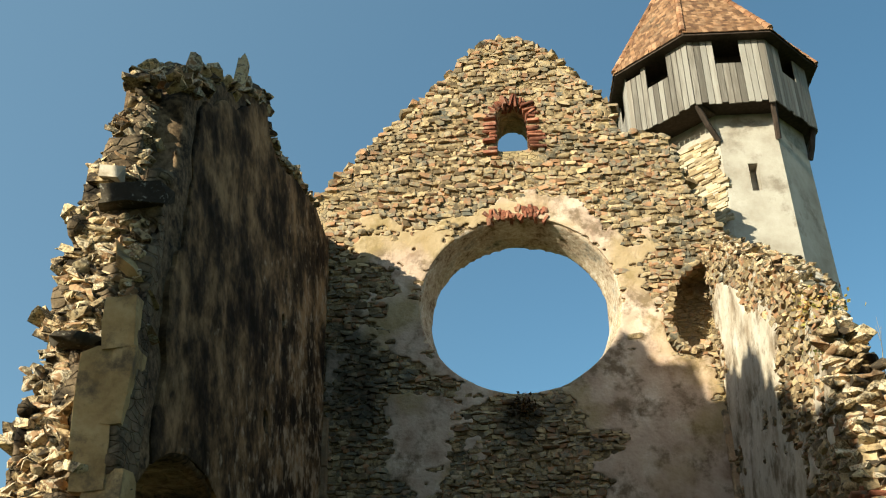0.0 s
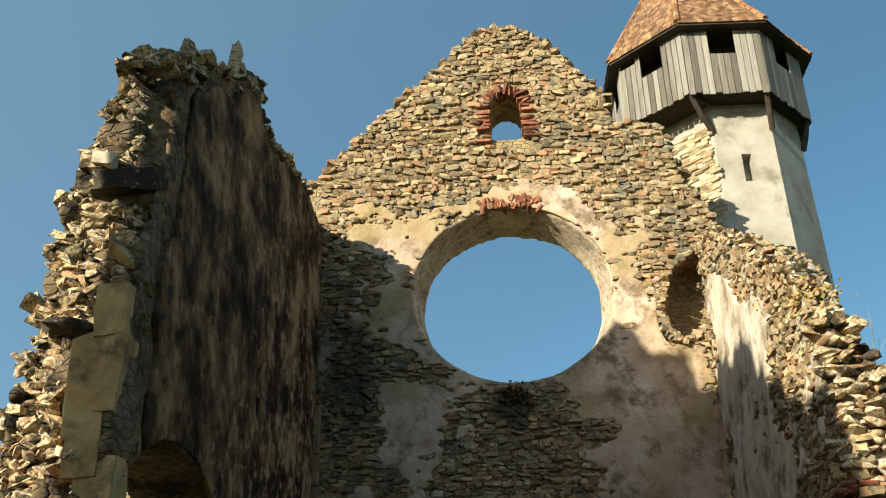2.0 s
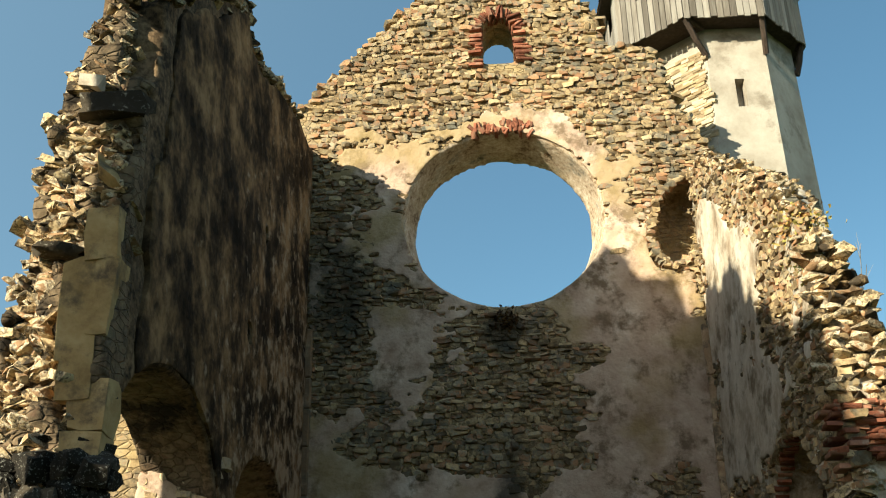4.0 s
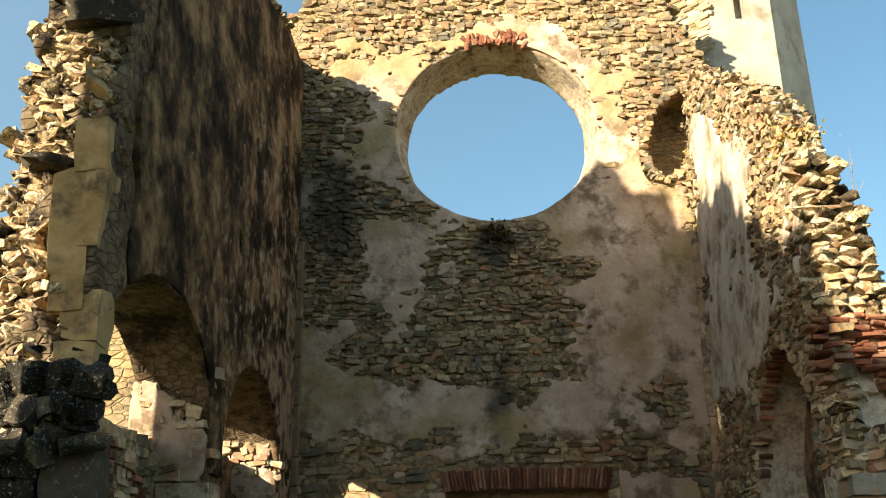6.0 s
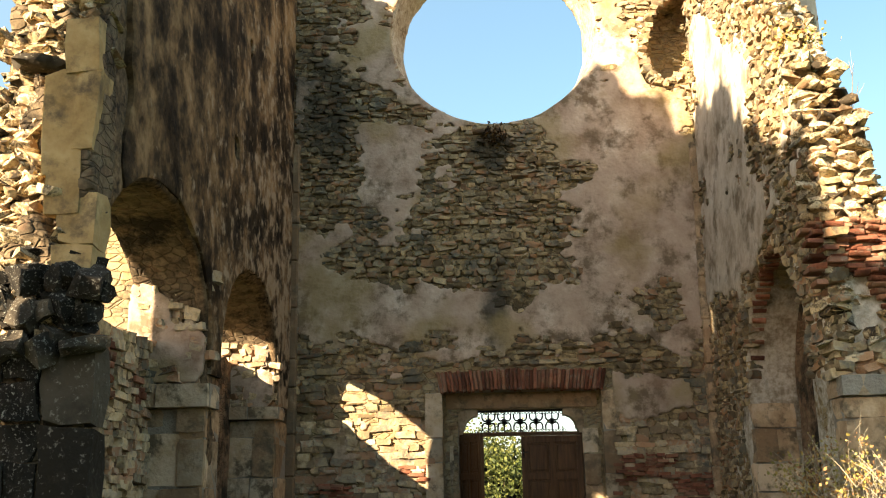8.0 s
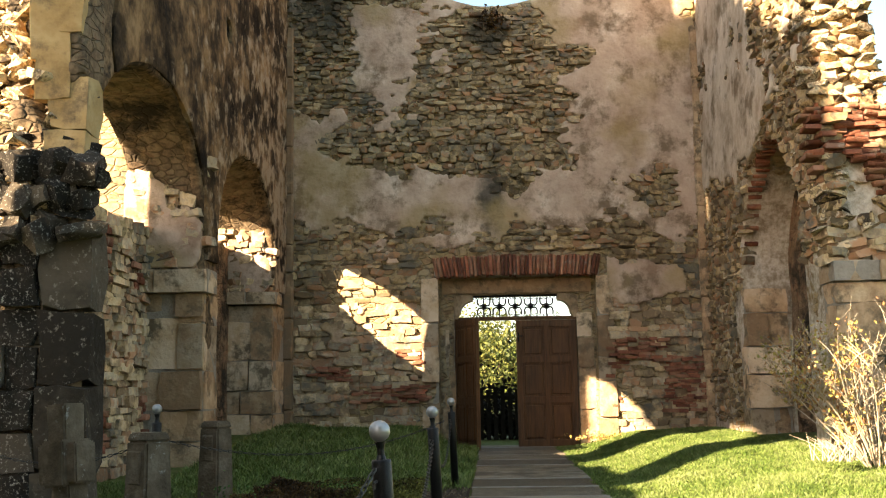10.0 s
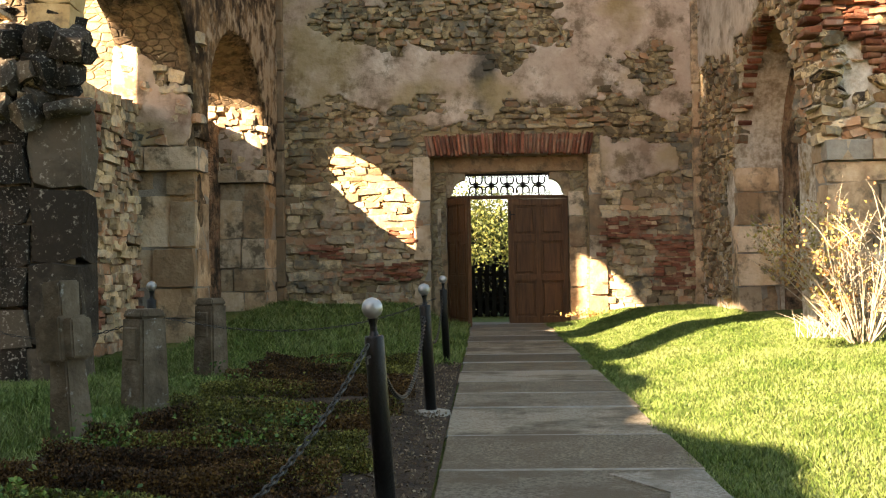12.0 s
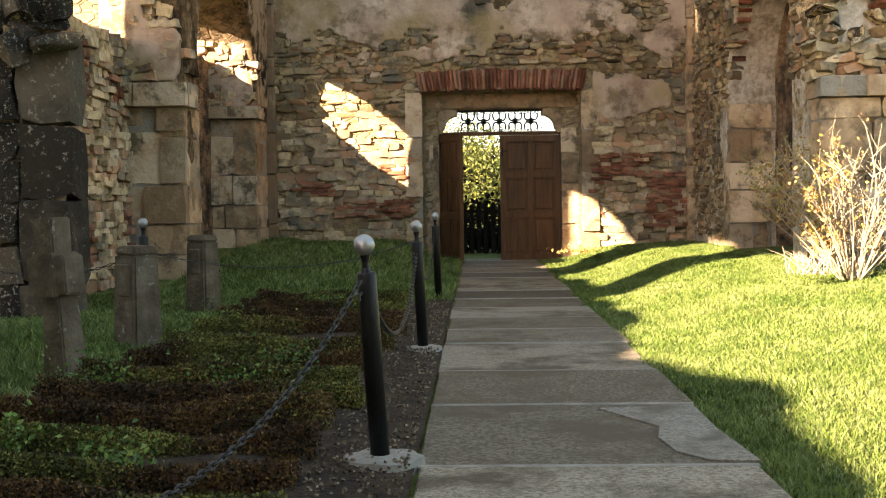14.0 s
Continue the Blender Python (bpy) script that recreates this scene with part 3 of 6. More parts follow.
def pieces(name, places, templates, mat, parent):
    """Pieces that are parts of their own and share meshes."""
    meshes = []
    for tv, tf in templates:
        me = bpy.data.meshes.new(name)
        me.from_pydata([tuple(v) for v in tv], [], tf)
        me.materials.append(mat)
        me.shade_smooth()
        me.set_sharp_from_angle(angle=radians(42))
        meshes.append(me)
    for m, k in places:
        ob = new(name, meshes[k % len(meshes)])
        ob.parent = parent
        ob.matrix_basis = m


def courses(frame_m, u0, u1, v0, v1, keep, seed, height=(0.06, 0.14), length=(0.09, 0.32), depth=0.16, proud=0.03, tilt=5.0):
    """Places of rubble stones laid in rough courses on the plane of frame_m (x along, z up, -y out of the wall)."""
    rng = random.Random(seed)
    out, v = [], v0
    while v < v1:
        h = rng.uniform(*height)
        u = u0 - rng.random() * 0.3
        while u < u1:
            w = rng.uniform(*length) * (1.25 if h > 0.14 else 1.0)
            cu, cv = u + w / 2, v + h / 2 + rng.uniform(-0.025, 0.025)
            if keep(cu, cv) and rng.random() > 0.05:
                d = depth * rng.uniform(0.8, 1.2)
                m = frame_m @ pose(cu, d / 2 - proud * rng.uniform(0.0, 1.7), cv, rng.uniform(-tilt, tilt), rng.uniform(-2 * tilt, 2 * tilt), rng.uniform(-3 * tilt, 3 * tilt))
                out.append((m @ Matrix.Diagonal((w * rng.uniform(0.92, 1.12), d, h * rng.uniform(0.92, 1.2), 1)), rng.randrange(1000)))
            u += w
        v += h
    return out


def smoothstep(a, b, x):
    t = np.clip((x - a) / (b - a), 0, 1)
    return t * t * (3 - 2 * t)


# ---- plan, in metres ----
D = 20.33                 # front face of the gable wall
TH = 1.10                 # its thickness
XL, XR = -4.02, 4.18      # inner faces of the nave walls
WT = 1.12                 # their thickness
OC_X, OC_Z, OC_R = 0.16, 10.80, 1.95
DOOR_L, DOOR_R = -0.72, 1.66

# ---- ground ----
def ground_z(x, y):
    right = 0.30 * smoothstep(1.25, 3.0, x) * smoothstep(3.0, 15.0, y) + 0.10 * smoothstep(3.0, 6.0, x)
    left = 0.34 * smoothstep(-0.5, -1.6, x) * smoothstep(11.5, 19.5, y) + 0.06 * smoothstep(-1.2, -4.0, x)
    lawn = (right + left) * (1 - smoothstep(D - 0.1, D + 1.2, y))
    rough = 0.05 * (fractal(x, y, 0 * x, 1.1) - 0.5)
    flat = smoothstep(-0.35, -0.9, x) + smoothstep(1.2, 1.6, x)
    return lawn + rough * np.clip(flat, 0, 1) - 0.015


def grid_sheet(name, xs, ys, mat):
    gx, gy = np.meshgrid(xs, ys, indexing="ij")
    gz = ground_z(gx, gy)
    vs = np.stack([gx, gy, gz], -1).reshape(-1, 3)
    w = len(ys)
    fs = [(i * w + j, (i + 1) * w + j, (i + 1) * w + j + 1, i * w + j + 1) for i in range(len(xs) - 1) for j in range(w - 1)]
    return mesh_object(name, vs, fs, mat, smooth=True)


gx = np.concatenate([[-3000, -600, -120, -40, -15, -9], np.arange(-7, 8.01, 0.15), [9, 12, 20, 50, 140, 600, 3000]])
gy = np.concatenate([[-3000, -300, -60, -20, -6, -2], np.arange(0, 23.01, 0.15), [25, 30, 45, 90, 200, 700, 3000]])
ground = tagged(grid_sheet("ground", gx, gy, m_turf), "trodden soil and turf of the roofless nave", "ground", kind="structure")


# ---- gable wall ----
GABLE_X = [-5.4, -4.34, -3.5, -2.79, -1.95, -1.15, -0.5, 0.12, 0.7, 1.13, 1.9, 2.56, 2.68, 3.75, 3.95, 4.15, 4.5, 4.85, 5.5]
GABLE_Z = [12.4, 13.7, 14.6, 15.35, 16.25, 17.05, 17.8, 18.0, 17.9, 17.5, 16.6, 15.75, 15.0, 14.85, 14.0, 13.3, 12.6, 11.8, 11.5]


COATED = [(3.05, 6.7, 1.45, 2.0), (3.35, 4.9, 1.0, 1.0), (1.6, 4.75, 1.4, 0.75), (-2.16, 7.9, 0.80, 1.15), (-2.75, 4.85, 1.4, 0.85), (-3.35, 6.1, 0.75, 0.65),
          (-0.9, 4.75, 0.95, 0.8), (0.03, 4.6, 0.6, 0.75), (2.5, 8.7, 1.5, 1.0), (-2.7, 12.3, 1.1, 0.6), (2.85, 10.4, 0.55, 1.5), (3.1, 3.25, 0.75, 0.4)]
BARE = [(0.2, 6.6, 1.6, 1.3), (-2.0, 5.9, 1.3, 0.5), (-3.35, 8.6, 0.65, 2.0), (-1.7, 4.15, 0.9, 0.22), (1.16, 4.02, 0.42, 0.2), (2.25, 4.05, 0.42, 0.25), (3.23, 4.9, 0.25, 0.28)]


def gable_coat(x, z):
    """Distance inside the plaster that still clings to the gable wall, negative where it has fallen."""
    ring = np.hypot(x - OC_X, (z - OC_Z) * 1.04)
    c = np.maximum(-0.13 - 0.32 * smoothstep(13.0, 13.6, z) - 0.1 * (1 - smoothstep(3.0, 3.8, z)), (0.26 + 0.22 * smoothstep(9.5, 11.5, z)) - np.abs(ring - 2.42) - 0.5 * (z < 9.2))
    for o in COATED:
        c = np.maximum(c, oval(x, z, *o))
    for o in BARE:
        c = np.minimum(c, -oval(x, z, *o))
    c = c + 0.95 * (fractal(x, 0 * x, z, 1.0, 4) - 0.5) + (0.50 + 0.25 * smoothstep(9.5, 11.5, z)) * (fractal(x + 31.0, 0 * x, z * 1.6, 4.5, 3) - 0.5) - 0.22 * smoothstep(10.0, 12.0, z)
    out = np.minimum(ring - OC_R - 0.20, np.maximum(np.abs(x - 0.5) - 1.75, z - 3.85))
    hol = np.hypot((x - 3.86 - 0.22 * (z - 10.5)) / 0.68, (z - 10.5) / 1.2) - 1
    return np.minimum(np.minimum(c, out), np.minimum(hol * 0.5, np.minimum(x - XL - 0.05, XR - 0.05 - x)))


def gable_field(x, y, z):
    top = np.interp(x, GABLE_X, GABLE_Z) + 0.22 * (fractal(x, y, 0 * x, 2.6, 2) - 0.5)
    rel = 0.07 * (fractal(x, y, z, 1.3, 3) - 0.5)
    f = np.maximum(np.abs(y - D - TH / 2) - TH / 2 - rel, (z - top) * 0.72)
    f = np.maximum(f, np.abs(x) - 5.3)
    # round window, splayed a little to the inside
    r = OC_R + 0.18 * (1 - np.clip((y - D) / TH, 0, 1)) + 0.05 * (fractal(x, y, z, 2.2, 2) - 0.5)
    f = np.maximum(f, r - np.hypot(x - OC_X, (z - OC_Z) * 1.04))
    # small window in the gable
    w = np.where(z < 15.55, 0.36 - np.abs(x - 0.21), 0.36 - np.hypot(x - 0.21, z - 15.55))
    f = np.maximum(f, np.minimum(w, z - 14.70))
    # doorway and its recess
    f = np.maximum(f, np.minimum(np.minimum(x - DOOR_L, DOOR_R - x), 2.96 - z))
    rec = np.minimum(np.minimum(x + 1.02, 2.02 - x), np.minimum(3.30 - z, D + 0.34 - y))
    f = np.maximum(f, rec)
    # hollow where the vault and a corner shaft were torn out
    hol = np.minimum(np.minimum(0.52 - np.abs(x - 3.86 - 0.22 * (z - 10.5)), 1.02 - np.abs(z - 10.5)), D + 0.75 - y) + 0.12 * (fractal(x, y, z, 1.9, 2) - 0.5)
    f = np.maximum(f, hol)
    return f


wall_west = solid("wall_west", (-5.4, D - 0.25, -0.4), (5.4, D + TH + 0.2, 18.3), 0.075, gable_field, lambda x, y, z: np.where((np.hypot(x - OC_X, (z - OC_Z) * 1.04) < OC_R + 0.24) & (z > 9.1), 0.9, 0.30), m_wall)
tagged(wall_west, "tall rubble gable wall with round window and patches of old plaster", "wall", kind="structure")

# ---- nave wall with two arches, broken off towards the choir ----
L_Y = [9.6, 10.2, 10.6, 11.0, 11.5, 12.0, 12.6, 13.6, 14.3, 14.7, 15.4, 16.5, 17.9, 18.6, 20.4]
L_Z = [9.0, 9.3, 9.5, 9.8, 10.3, 10.6, 10.9, 11.6, 12.1, 11.6, 11.6, 12.0, 12.3, 12.5, 12.7]
O_Z = [9.0, 9.3, 9.5, 9.9, 10.5, 10.9, 11.4, 12.0, 12.5, 12.6, 12.6, 12.3, 12.1, 12.4, 12.7]


def pointed(u, z, half, spring, apex, top, power=2.2):
    """Inside of a bluntly pointed arch, positive within."""
    k = np.clip((z - spring) / (apex - spring), 0, 1)
    return np.minimum(half * np.sqrt(np.clip(1 - k ** power, 0, 1)) - np.abs(u), apex - z)


def left_field(x, y, z):
    q = np.clip((XL - x) / WT, 0, 1)
    n = fractal(x, y, z, 1.5, 3) - 0.5
    top = np.interp(y, L_Y, L_Z) * (1 - q) + np.interp(y, L_Y, O_Z) * q + 0.55 * (fractal(x, y, 0 * z, 2.2, 2) - 0.5)
    edge = np.interp(z, [0, 4.0, 5.4, 7.4, 8.2, 9.7], [-5.4, -5.3, -5.15, -5.02, -4.85, -4.62])
    edge = np.where(y < 11.2, edge, XL - WT)
    f = np.maximum(np.maximum(x - XL, edge - x) - 0.10 * n, (z - top) * 0.6)
    f = np.maximum(f, 10.17 + (0.45 * n + 0.5 * (fractal(x, y, z, 3.6, 2) - 0.5)) * smoothstep(2.5, 4, z) + 0.15 * np.clip(z - 6.0, 0, 3.5) * (1 - q) - y)
    for c, half, spring, apex, skew in ((12.36, 2.11, 3.35, 5.0, 0.0), (17.15, 2.0, 3.35, 4.95, -0.30)):
        f = np.maximum(f, pointed(y - c - 0.15 * q, z, half + 0.15 * q, spring, apex + skew * q, 0))
    f = np.maximum(f, 0.16 - np.hypot(y - 15.55, z - 6.7))
    return f


def left_coat(x, y, z):
    return np.clip(0.15 + 1.0 * fractal(x, y, z, 0.6, 3) + 0.25 * (y > 10.7) - 0.5 * (y < 10.5) - 1.2 * (x < XL - 0.16) * (z < 5.2), 0, 1)


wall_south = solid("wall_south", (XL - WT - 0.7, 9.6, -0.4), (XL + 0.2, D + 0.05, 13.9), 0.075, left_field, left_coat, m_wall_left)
tagged(wall_south, "tall ruined nave wall with blocked arches, dark weather stains and painted-in shade", "wall", kind="structure")

def south_coat(u, v):
    """Plaster left on the inner face of the nave wall."""
    c = 0.42 + 1.3 * (fractal(u, 5 + 0 * u, v, 0.55, 4) - 0.5) + 0.5 * (fractal(u, 9 + 0 * u, v, 3.4, 3) - 0.5)
    c = np.minimum(c, np.interp(u, L_Y, L_Z) - 0.25 - v + 0.6 * (fractal(u, 0 * u, v, 1.3, 3) - 0.5))
    c = np.minimum(c, u - 10.75 - 0.13 * np.clip(v - 6, 0, 4) + 0.7 * (fractal(u, 2 + 0 * u, v, 1.6, 3) - 0.5))
    for cy, half, spring, apex in ((12.36, 2.11, 3.35, 5.0), (17.15, 2.0, 3.35, 4.95)):
        c = np.minimum(c, -np.maximum(pointed(u - cy, v, half + 0.05, spring, apex + 0.05, 0), np.where(v < 2.9, half - np.abs(u - cy), -9.0)))
    return np.minimum(np.minimum(c, np.hypot(u - 15.55, v - 6.7) - 0.2), np.minimum(D - 0.2 - u, v - 3.0))


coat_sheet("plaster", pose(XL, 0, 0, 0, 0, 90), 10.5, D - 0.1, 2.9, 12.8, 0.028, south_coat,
           lambda u, v: 0.07 * (fractal(u, 0 * u, v, 1.2, 3) - 0.5) + 0.02 * (fractal(u, 3 + 0 * u, v, 6.0, 3) - 0.5), 0.055, m_coat, wall_south, "blackened plaster with painted-in shade, flaked to pale lime")

# blocking in the arches, on their outer side
def blocking_field(x, y, z):
    top = np.interp(y, [10, 11.5, 13, 14.3, 15.2, 17.5, 18.0, 19.3], [3.0, 3.15, 3.3, 3.3, 3.15, 3.6, 3.75, 3.85]) + 0.2 * (fractal(x, y, z, 2.0, 2) - 0.5)
    return np.maximum(np.abs(x - (XL - WT + 0.12)) - 0.20 - 0.05 * (fractal(x, y, z, 2, 2) - 0.5), z - top)


blocking = solid("wall_blocking", (XL - WT - 0.3, 10.4, -0.4), (XL - WT + 0.5, 19.3, 5.2), 0.09, blocking_field, lambda x, y, z: 0.15 + 0 * x, m_blocking)
tagged(blocking, "rubble and brick blocking in the nave arches", "wall", kind="structure")

# ---- opposite nave wall, one arch, falling away towards the choir ----
R_Y = [12.7, 12.95, 13.2, 13.7, 14.3, 14.8, 15.4, 16.2, 17.2, 18.2, 20.4]
R_Z = [3.3, 5.2, 6.6, 7.6, 8.2, 8.5, 8.9, 9.5, 10.2, 10.9, 11.7]


def right_field(x, y, z):
    n = fractal(x, y, z, 1.5, 3) - 0.5
    q = np.clip((x - XR) / WT, 0, 1)
    top = np.interp(y, R_Y, R_Z) - (0.5 + 2.4 * smoothstep(16.5, 13.6, y)) * q + 0.5 * (fractal(x, y, 0 * z, 2.4, 2) - 0.5)
    f = np.maximum(np.maximum(XR - x, x - XR - WT) - 0.12 * n, (z - top) * 0.6)
    f = np.maximum(f, 13.0 + 0.35 * n * smoothstep(2.6, 4.0, z) - y)
    f = np.maximum(f, pointed(y - 15.85, z, 1.72, 3.2, 4.80, 0, 1.5))
    return f


wall_north = solid("wall_north", (XR - 0.2, 12.6, -0.4), (XR + WT + 0.3, D + 0.05, 12.2), 0.075, right_field,
                   lambda x, y, z: np.clip(0.1 + fractal(x, y, z, 0.8, 3) + 0.2 * (y > 14.5) * (z > 5), 0, 1), m_wall_right)
tagged(wall_north, "ruined nave wall with a pointed arch and crumbling top", "wall", kind="structure")


def north_coat(u, v):
    """Limewashed plaster left on the inner face, u counted towards the camera."""
    y = -u
    c = -0.10 + 1.2 * (fractal(u, 5 + 0 * u, v, 0.6, 4) - 0.5) + 0.55 * (fractal(u, 9 + 0 * u, v, 3.6, 3) - 0.5) + 0.35 * smoothstep(14.0, 16.0, y) * smoothstep(4.6, 6.0, v)
    c = np.minimum(c, np.interp(y, R_Y, R_Z) - 0.9 - v + 1.3 * (fractal(u, 0 * u, v, 1.1, 3) - 0.5))
    c = np.minimum(c, -pointed(y - 15.85, v, 1.8, 3.2, 4.85, 0, 1.5))
    return np.minimum(np.minimum(c, y - 13.5 + 0.8 * (fractal(u, 2 + 0 * u, v, 1.6, 3) - 0.5)), np.minimum(D - 0.2 - y, v - 4.9 + 1.6 * (fractal(u, 7 + 0 * u, v, 1.0, 3) - 0.5)))


coat_sheet("plaster", pose(XR, 0, 0, 0, 0, -90), -D, -13.2, 2.8, 11.2, 0.028, north_coat,
           lambda u, v: 0.06 * (fractal(u, 0 * u, v, 1.2, 3) - 0.5) + 0.015 * (fractal(u, 3 + 0 * u, v, 6.0, 3) - 0.5), 0.06, m_lime, wall_north, "pale limewashed plaster with ragged edges")


def blocking_right(x, y, z):
    f = np.maximum(np.abs(x - (XR + WT - 0.15)) - 0.2 - 0.06 * (fractal(x, y, z, 2, 2) - 0.5), z - 5.0)
    return np.maximum(f, np.minimum(0.6 - np.abs(y - 16.85), 1.4 - z))


block_r = solid("wall_blocking", (XR + WT - 0.5, 13.6, -0.4), (XR + WT + 0.2, 18.0, 5.1), 0.09, blocking_right, lambda x, y, z: 0.35 * fractal(x, y, z, 0.9, 2) + 0.1, m_blocking)
tagged(block_r, "rubble blocking in the pointed arch with a low dark doorway", "wall", kind="structure")

# unseen walls beside and behind the camera, added to shade the path and block sky
def unseen_wall(name, x0, x1, y0, y1, h):
    def fld(x, y, z):
        top = h + 0.5 * (fractal(x, y, 0 * z, 0.9, 2) - 0.5)
        return np.maximum(np.maximum(np.maximum(x0 - x, x - x1), np.maximum(y0 - y, y - y1)) - 0.06 * (fractal(x, y, z, 1.5, 2) - 0.5), z - top)
    ob = solid(name, (x0 - 0.1, y0 - 0.1, -0.3), (x1 + 0.1, y1 + 0.1, h + 0.4), 0.15, fld, lambda x, y, z: 0.2 + 0 * x, m_wall)
    return tagged(ob, "plain rubble wall out of view, added to hold back sun and sky", "wall", kind="structure")


unseen_wall("wall_path_shade", -6.6, -5.6, -6.0, 8.2, 3.75)
unseen_wall("wall_sky_block", -3.4, 8.4, -7.6, -6.4, 14.0)


# added wall out of view; its top and openings shape the cast shadows
def shadow_caster_field(x, y, z):
    jag = fractal(x, y, 0 * z, 1.8, 3)
    top = np.interp(y, [-6, -1.7, -1.0, 0.2, 1.4, 2.6, 3.7, 5.8, 6.8, 10.0], [9.8, 10.5, 11.1, 12.3, 13.0, 13.5, 14.3, 14.7, 14.9, 14.7]) + 2.3 * (jag - 0.5)
    f = np.maximum(np.maximum(-8.7 - x, x + 7.9), np.maximum(-6.0 - y, y - 10.0))
    f = np.maximum(f, (z - top) * 0.5)
    for c, half, spring, apex in ((-5.4, 3.5, 7.7, 9.5), (-0.5, 1.9, 6.5, 7.05), (3.65, 1.65, 6.6, 7.1), (7.45, 2.05, 11.3, 12.2)):
        f = np.maximum(f, pointed(y - c, z, half, spring, apex, 0))
    return f


wall_shadow_caster = solid("wall_shadow_caster", (-8.9, -6.2, -0.3), (-7.7, 10.2, 17.5), 0.12, shadow_caster_field, lambda x, y, z: 0.2 + 0 * x, m_wall)
tagged(wall_shadow_caster, "tall wall out of view, added with arched openings to shape the shadows", "wall", kind="structure")
# unseen block behind the arcade, added to keep sun off between the patches
tagged(solid("wall_shade_block", (-6.0, 14.4, -0.3), (XL - WT + 0.2, 15.5, 5.9), 0.09,
             lambda x, y, z: np.maximum(np.maximum(-5.9 - x, x - XL + WT - 0.1), np.maximum(np.maximum(14.62 - y, y - 15.1), z - 5.6 - 0.4 * (x + 5.5))) - 0.1 * (fractal(x, y, z, 1.8, 2) - 0.5),
             lambda x, y, z: 0.2 + 0 * x, m_wall), "unseen rubble block behind the nave arcade, added to cast shade", "wall", kind="structure")


coat_sheet("plaster", pose(0, D, 0), XL, XR, 0.6, 13.6, 0.022, gable_coat,
           lambda u, v: 0.05 * (fractal(u, 0 * u, v, 0.9, 3) - 0.5) + 0.012 * (fractal(u, 3 + 0 * u, v, 7.0, 3) - 0.5), 0.062, m_plaster, wall_west, "broken patches of old pinkish plaster")


# ---- rubble and dressed stones of the gable wall ----
def wall_top(x):
    return float(np.interp(x, GABLE_X, GABLE_Z))


def on_gable(u, v):
    if v > wall_top(u) - 0.06 or abs(u) > 5.2:
        return False
    if math.hypot(u - OC_X, v - OC_Z) < OC_R + 0.26 or (abs(u - 0.21) < 0.62 and 14.5 < v < 16.25):
        return False
    if -1.36 < u < 2.36 and v < 3.74 or (abs(u - 3.86 - 0.22 * (v - 10.5)) < 0.6 and abs(v - 10.5) < 1.0):
        return False
    if u < XL or (u > XR and v < 11.5):
        return False
    return float(gable_coat(np.float64(u), np.float64(v))) < 0.03


gable_m = pose(0, D, 0)
stones = courses(gable_m, -5.0, 5.2, 4.1, 18.0, on_gable, 11, (0.055, 0.13), (0.08, 0.30), proud=0.06)
low_stones = courses(gable_m, -4.1, 4.2, 0.15, 4.1, on_gable, 13, (0.08, 0.17), (0.13, 0.42), proud=0.05, tilt=3.5)
# stones standing up along the broken gable edges
rng = random.Random(4)
u = -4.3
while u < 4.7:
    w = rng.uniform(0.10, 0.26)
    z = wall_top(u)
    for dy in (0.08, 0.4, 0.8):
        stones.append((pose(u, D + dy + rng.uniform(-0.05, 0.1), z - 0.02 + rng.uniform(-0.05, 0.04), rng.uniform(-15, 15), rng.uniform(-25, 25), rng.uniform(-40, 40))
                       @ Matrix.Diagonal((w * 1.3, 0.3, rng.uniform(0.09, 0.17), 1)), rng.randrange(99)))
    u += w * 0.9
# stones standing round the mouth of the torn hollow
for k in range(46):
    a = k / 46 * 2 * math.pi
    z = 10.5 + 1.02 * math.sin(a)
    stones.append((pose(3.86 + 0.22 * (z - 10.5) + 0.58 * math.cos(a) + rng.uniform(-0.05, 0.05), D - 0.03, z, rng.uniform(-20, 20), rng.uniform(-20, 20), rng.uniform(-20, 20))
                   @ Matrix.Diagonal((rng.uniform(0.12, 0.25), 0.25, rng.uniform(0.08, 0.15), 1)), k))
joined("rubble", stones + low_stones[300:], ROCKS, m_rubble, wall_west, "small tan and ochre rubble stones")
pieces("stone", low_stones[:300], RUGGED, m_rubble_piece, wall_west)

# bricks of the flat lintel arch over the door
bricks = []
n = 42
for k in range(n):
    f = (k + 0.5) / n
    x = -1.10 + 3.20 * f
    bricks.append((pose(x, D + 0.02 + rng.uniform(-0.012, 0.012), 3.475 + 0.02 * math.sin(math.pi * f) + rng.uniform(-0.02, 0.012), 0, (f - 0.5) * 24, 0)
                   @ Matrix.Diagonal((0.062, 0.26, rng.uniform(0.36, 0.42), 1)), k))
pieces("brick", bricks, BLOCKS, m_brick, wall_west)
bm = bmesh.new()
box(bm, (-1.10, D + 0.0, 3.29), (2.10, D + 0.3, 3.64), 0.01)
part("lintel_mortar", bm, m_mortar, wall_west, "lime mortar between lintel bricks")
# brick dressing of the small gable window and of the crown of the round window
ring = []
for k in range(23):
    a = math.radians(4 + 172 * k / 22)
    ring.append((pose(0.21 + 0.50 * math.cos(a), D + 0.06 + rng.uniform(-0.04, 0.05), 15.55 + 0.50 * math.sin(a), rng.uniform(-18, 18), 90 - math.degrees(a) + rng.uniform(-20, 20), rng.uniform(-18, 18)) @ Matrix.Diagonal((rng.uniform(0.05, 0.085), 0.34, rng.uniform(0.14, 0.36), 1)), k))
